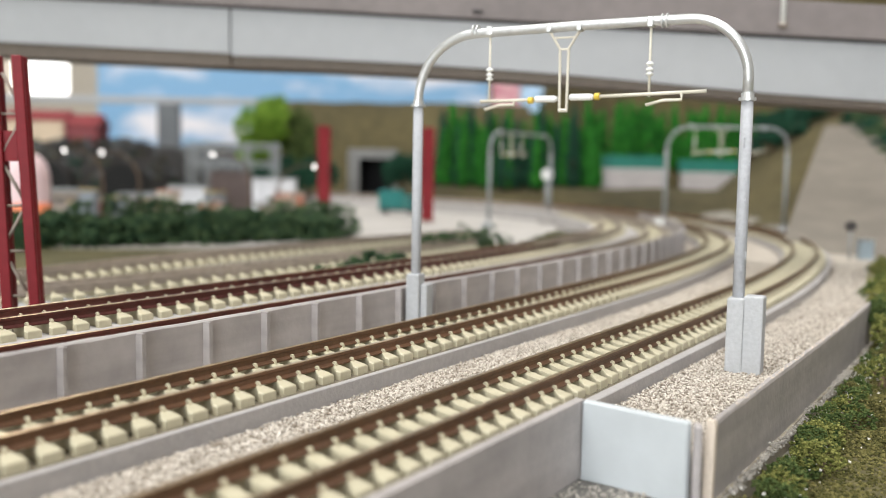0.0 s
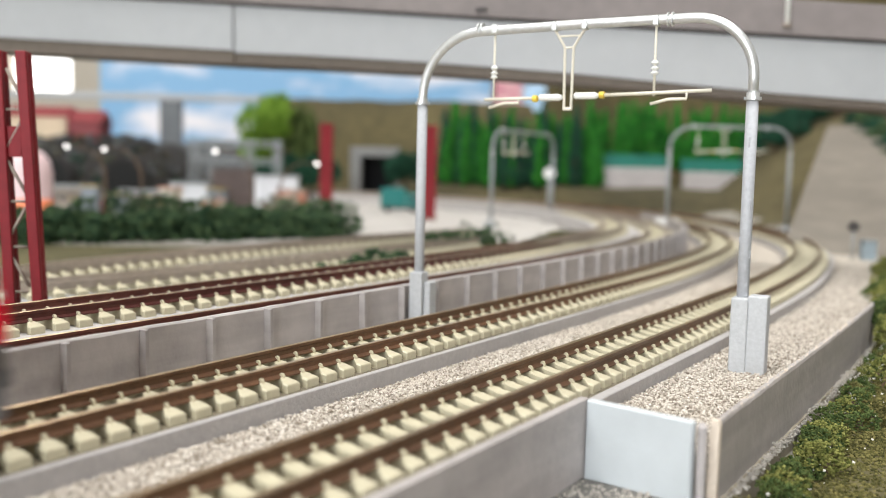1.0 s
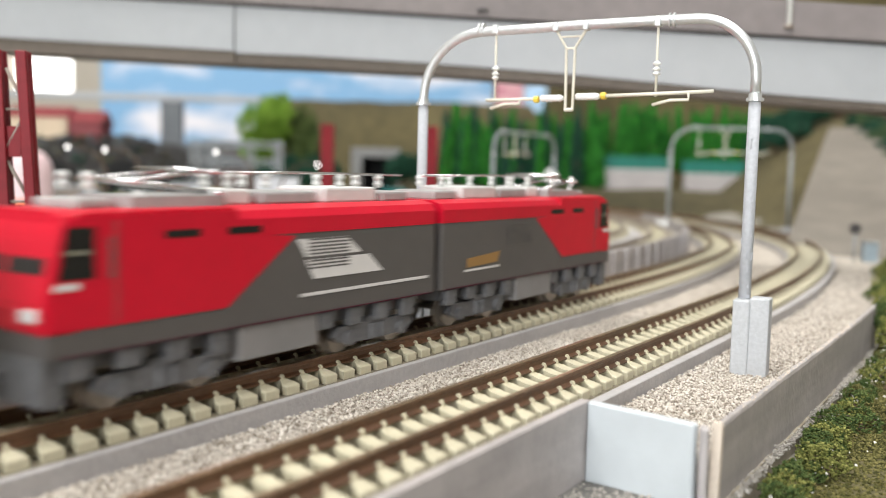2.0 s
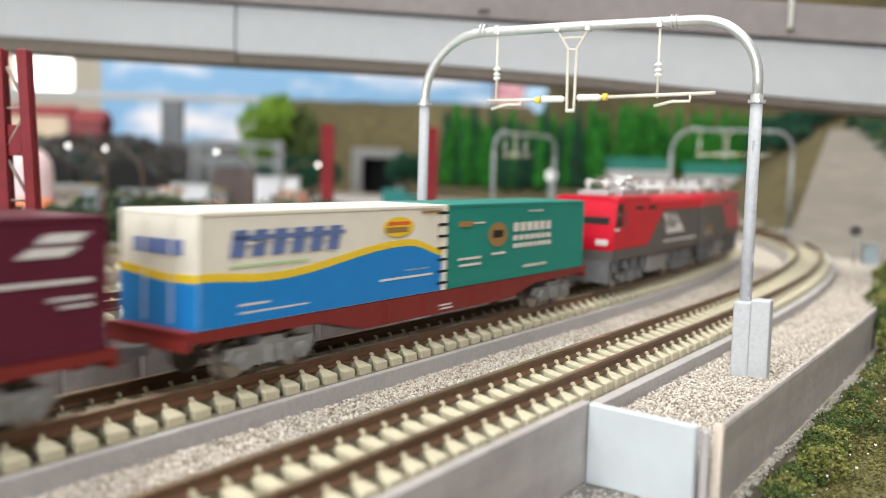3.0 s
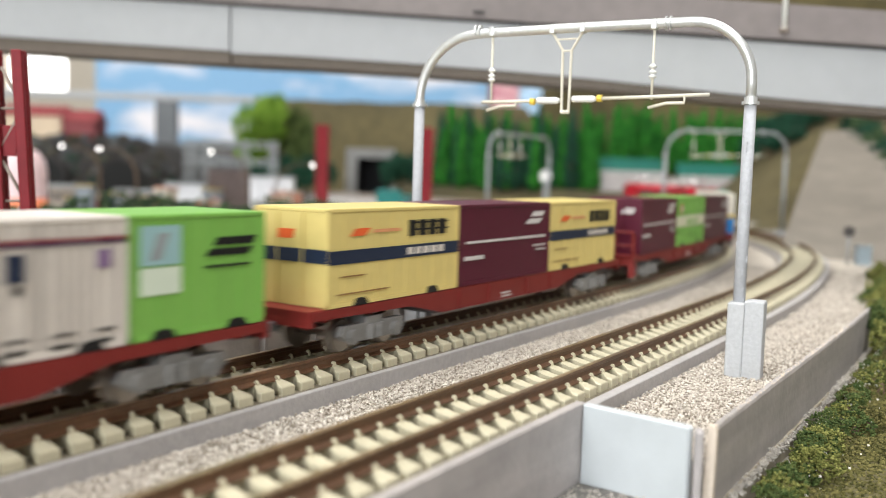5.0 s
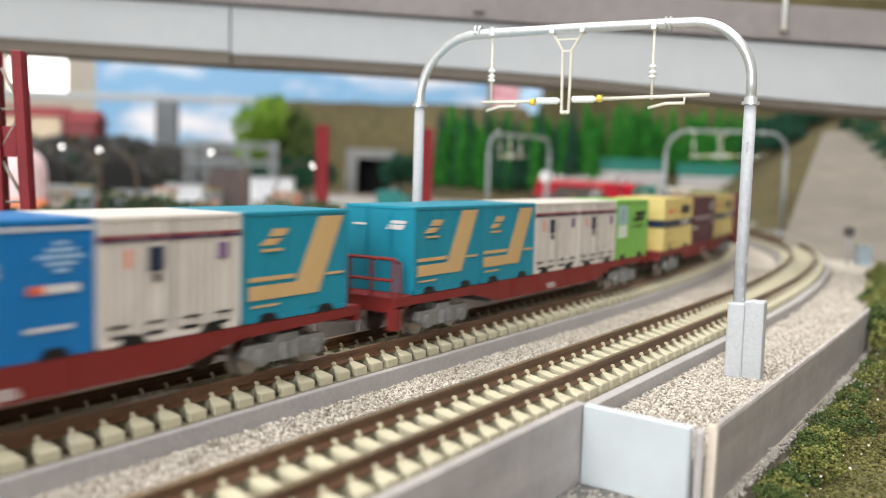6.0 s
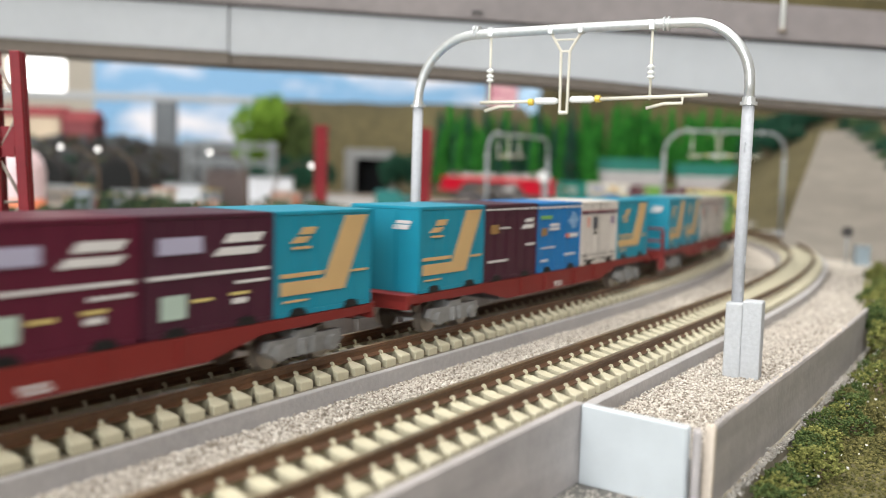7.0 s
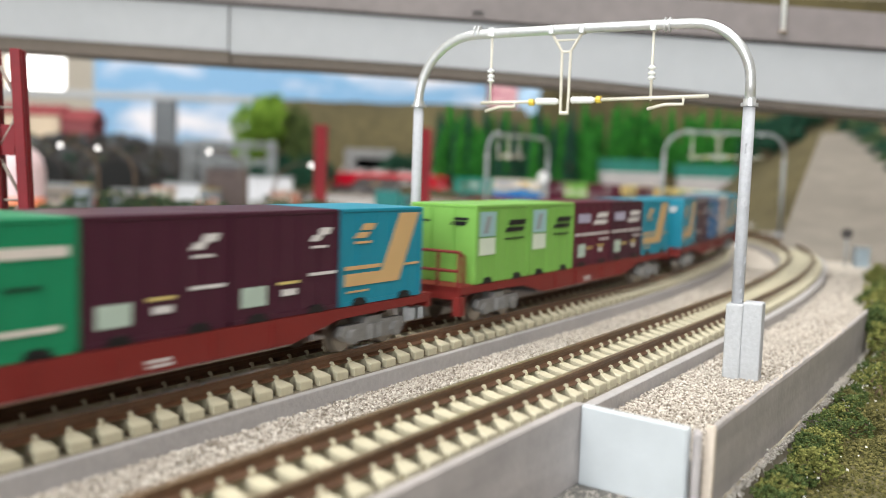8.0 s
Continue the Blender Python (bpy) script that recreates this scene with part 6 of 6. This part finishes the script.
KINDS = {
    "teal": (24.3, TEAL, deco_teal, "teal blue twelve-foot container with a tan stripe", 2),
    "maroon12": (24.3, PLUM, deco_maroon12, "dark plum twelve-foot container with white marks", 2),
    "maroonline": (24.3, MAROON, deco_maroonline, "maroon twelve-foot container with a white line", 2),
    "plumline": (24.3, PLUM, deco_maroonline, "dark plum twelve-foot container with a white line", 2),
    "plum": (24.3, PLUM, deco_plum, "plain dark plum twelve-foot container", 2),
    "blue": (24.3, BLUE, deco_blue, "mid blue twelve-foot container with pale marks", 2),
    "white": (24.3, OFFWHITE, deco_white, "off-white twelve-foot container with a purple band", 2),
    "lime": (24.3, LIME, deco_lime, "lime green twelve-foot container with pale panels", 2),
    "emerald": (24.3, EMERALD, deco_emerald, "emerald green twelve-foot container", 2),
    "maroon20": (40.4, MAROON, deco_maroon20, "maroon twenty-foot container with a white line", 0),
    "yellow20": (40.4, CORN, deco_yellow, "pale yellow twenty-foot container with a navy band", 4),
    "green20": (40.4, LIME, deco_greenband, "light green twenty-foot container with a cream band", 6),
    "green31": (62.6, TEALGREEN, deco_green31, "teal green long container with white lettering bars", 0),
    "white31": (62.6, CREAM, deco_white31, "cream long container with a blue and yellow wave", 0),
}
HALFW, LOW, HIGH = 8.2, 8.5, 24.95


def build_container(kind):
    length, mat, deco, label, ribs = KINDS[kind]
    c = thing("container", label, "freight container", group="containers on the train")
    h = length / 2
    box_part("body", (-HALFW + 0.15, HALFW - 0.15, -h + 0.15, h - 0.15, LOW + 0.1, HIGH - 0.25), mat, c)
    bm = bmesh.new()
    bm_box(bm, -HALFW, HALFW, -h, h, HIGH - 0.7, HIGH, 0.18)
    part("roof", bm, mat, c)
    bm = bmesh.new()
    for sx in (-1, 1):
        bm_box(bm, min(sx * (HALFW - 0.5), sx * HALFW), max(sx * (HALFW - 0.5), sx * HALFW), -h, h, LOW, LOW + 0.7)
    part("bottom_rail", bm, mat, c)
    for sx in (-1, 1):
        for sy in (-1, 1):
            box_part("corner_post", (min(sx * (HALFW - 0.7), sx * HALFW), max(sx * (HALFW - 0.7), sx * HALFW), min(sy * (h - 0.7), sy * h), max(sy * (h - 0.7), sy * h), LOW, HIGH - 0.3), mat, c)
    if ribs:
        for i in range(1, ribs * 2 + 1):
            y = -h + length * i / (ribs * 2 + 1)
            for sx in (-1, 1):
                box_part("rib", (min(sx * (HALFW - 0.2), sx * (HALFW - 0.03)), max(sx * (HALFW - 0.2), sx * (HALFW - 0.03)), y - 0.22, y + 0.22, LOW + 0.8, HIGH - 0.8), mat, c)
        for y in (-h * 0.55, h * 0.55):
            for sx in (-1, 1):
                # no hole is cut; a black plug paints the shade inside the pocket
                bm = bmesh.new()
                bm_prism(bm, [(y - 2.3, LOW - 0.1), (y + 2.3, LOW - 0.1), (y + 1.5, LOW + 0.95), (y + 0.7, LOW + 1.2), (y - 0.7, LOW + 1.2), (y - 1.5, LOW + 0.95)], "x", sx * (HALFW - 0.6), sx * (HALFW + 0.06))
                part("fork_pocket", bm, BLACKMARK, c, "fork pocket as a black plug for its shade")
    if kind == "white31":
        for i in range(7):
            for sx in (-1, 1):
                poly_on_side(c, "hinge", [(h - 3.2, LOW + 1.2 + i * 2.25), (h - 0.3, LOW + 1.2 + i * 2.25), (h - 0.3, LOW + 1.7 + i * 2.25), (h - 3.2, LOW + 1.7 + i * 2.25)], sx * HALFW, BLACKMARK, 0.2)
                poly_on_side(c, "door_edge", [(h - 1.9, LOW), (h - 0.2, LOW), (h - 0.2, HIGH - 0.4), (h - 1.9, HIGH - 0.4)], sx * HALFW, CREAM, 0.12) if i == 0 else None
        lower = [(-HALFW, LOW), (HALFW, LOW), (HALFW, LOW + 6.6), (2.0, LOW + 6.4), (-HALFW, LOW + 7.4)]
        poly_on_end(c, "end_wave", lower, -h, WAVEBLUE, 0.12)
        poly_on_end(c, "end_band", [(-HALFW, LOW + 7.4), (2.0, LOW + 6.4), (HALFW, LOW + 6.6), (HALFW, LOW + 7.8), (2.0, LOW + 7.6), (-HALFW, LOW + 8.6)], -h, WAVEYELLOW, 0.12)
        poly_on_end(c, "end_lettering", [(-5.2, HIGH - 6.2), (5.0, HIGH - 6.2), (5.0, HIGH - 4.0), (-5.2, HIGH - 4.0)], -h, paint("slate_blue_mark", (0.11, 0.16, 0.34)))
    elif kind == "yellow20":
        poly_on_end(c, "end_band", [(-HALFW, LOW + 7.4), (HALFW, LOW + 7.4), (HALFW, LOW + 9.7), (-HALFW, LOW + 9.7)], -h, NAVY)
        poly_on_end(c, "end_mark", [(-3.2, HIGH - 5.2), (0.5, HIGH - 5.2), (1.0, HIGH - 3.6), (-2.8, HIGH - 3.6)], -h, ORANGEMARK)
    elif kind in ("teal", "lime", "maroon20", "maroonline"):
        m = BLACKMARK if kind == "lime" else WHITEMARK
        poly_on_end(c, "end_logo", [(1.8, HIGH - 4.4), (5.4, HIGH - 4.4), (6.0, HIGH - 3.5), (2.3, HIGH - 3.5)], -h, m)
        poly_on_end(c, "end_logo", [(2.4, HIGH - 3.3), (6.1, HIGH - 3.3), (6.3, HIGH - 2.7), (2.8, HIGH - 2.7)], -h, m)
        poly_on_end(c, "end_mark", [(-6.0, HIGH - 3.9), (-3.0, HIGH - 3.9), (-3.0, HIGH - 3.5), (-6.0, HIGH - 3.5)], -h, m)
    # door leaves on the ends
    for sy in (-1, 1):
        for x in (-2.8, 2.8):
            bm = bmesh.new()
            bm_tube(bm, [(x, sy * (h + 0.12), LOW + 0.6), (x, sy * (h + 0.12), HIGH - 0.8)], 0.16, 5)
            part("lock_bar", bm, mat, c)
    items = deco()
    for sx in (1, -1):
        for n, (pts, m) in enumerate(items):
            q = [((y - 0.5) * (length - 0.3) * sx * 1.0, LOW + 0.05 + z * (HIGH - LOW - 0.2)) for y, z in pts]
            poly_on_side(c, "marking", q, sx * HALFW, m, 0.03 + 0.012 * (n % 6))
    return c


LOCO_FRONT = build_loco_half(True, "red and charcoal electric locomotive half with a cab in front")
LOCO_REAR = build_loco_half(False, "red and charcoal electric locomotive half with a cab behind")
LOADS = (
    ("green31", "white31"),
    ("maroon20", "green20", "maroon20"),
    ("yellow20", "maroon20", "yellow20"),
    ("lime", "white", "white", "teal", "teal"),
    ("teal", "white", "blue", "plum_", "teal"),
    ("teal", "plumline", "maroonline", "lime", "lime"),
    ("teal", "plum", "plum", "emerald", "emerald"),
)
FIRST = {}
WAGONS = []
for n, load in enumerate(LOADS):
    key = "rail" if n % 2 else "plain"
    if key in FIRST:
        wagon = copy_thing(FIRST[key], Matrix())
    else:
        wagon = FIRST[key] = build_wagon(bool(n % 2))
    boxes = []
    total = sum(KINDS["maroon12" if k == "plum_" else k][0] for k in load) + 0.35 * (len(load) - 1)
    y = total / 2
    for k in load:
        k = "maroon12" if k == "plum_" else k
        ln = KINDS[k][0]
        box = copy_thing(FIRST[k], Matrix()) if k in FIRST else FIRST.setdefault(k, build_container(k))
        boxes.append((box, y - ln / 2))
        y -= ln + 0.35
    WAGONS.append((wagon, boxes, total))


# ---- movement ----
def nose_at(t):
    """Millimetres along the line that the locomotive's nose has reached."""
    ts = (-0.5, 0.5, 1.0, 1.2, 1.5, 1.7, 2.8, 3.0, 3.5, 4.0, 4.5, 5.25, 6.0, 6.5, 7.0, 7.5, 8.0, 8.6)
    ss = (-134, 38, 125.5, 158.4, 209.7, 243.9, 428.2, 459.5, 535.6, 604.2, 685.3, 806.0, 927.8, 998.6, 1072.4, 1151.5, 1230.4, 1324)
    i = min(max(int(np.searchsorted(ts, t)) - 1, 1), len(ts) - 3)
    h = ts[i + 1] - ts[i]
    m0, m1 = ((ss[k + 1] - ss[k - 1]) / (ts[k + 1] - ts[k - 1]) for k in (i, i + 1))
    u = (t - ts[i]) / h
    return (1 + 2 * u) * (1 - u) ** 2 * ss[i] + u * (1 - u) ** 2 * h * m0 + u * u * (3 - 2 * u) * ss[i + 1] + u * u * (u - 1) * h * m1


def vehicle_pose(s, wheelbase):
    x0, y0, _ = on_line(s - wheelbase / 2)
    x1, y1, _ = on_line(s + wheelbase / 2)
    return place((x0 + x1) / 2, (y0 + y1) / 2, 0, -math.degrees(math.atan2(x1 - x0, y1 - y0)))


def motions():
    times = [round(0.1 * i, 1) for i in range(81)]
    walk(LOCO_FRONT, [(t, vehicle_pose(nose_at(t) - 40.6, 46)) for t in times])
    walk(LOCO_REAR, [(t, vehicle_pose(nose_at(t) - 123.6, 46)) for t in times])
    front = 180.0
    for n, (wagon, boxes, total) in enumerate(WAGONS):
        # wagons with an end railing have a longer platform behind their load
        back = 2.5 if n % 2 else 0.0
        rows = [(t, vehicle_pose(nose_at(t) - front - total / 2 - back, 95)) for t in times]
        walk(wagon, rows)
        for box, y in boxes:
            walk(box, [(t, m @ place(0, y + back, 0)) for t, m in rows])
        front += total + (19.5 if n % 2 else 14.6)


motions()
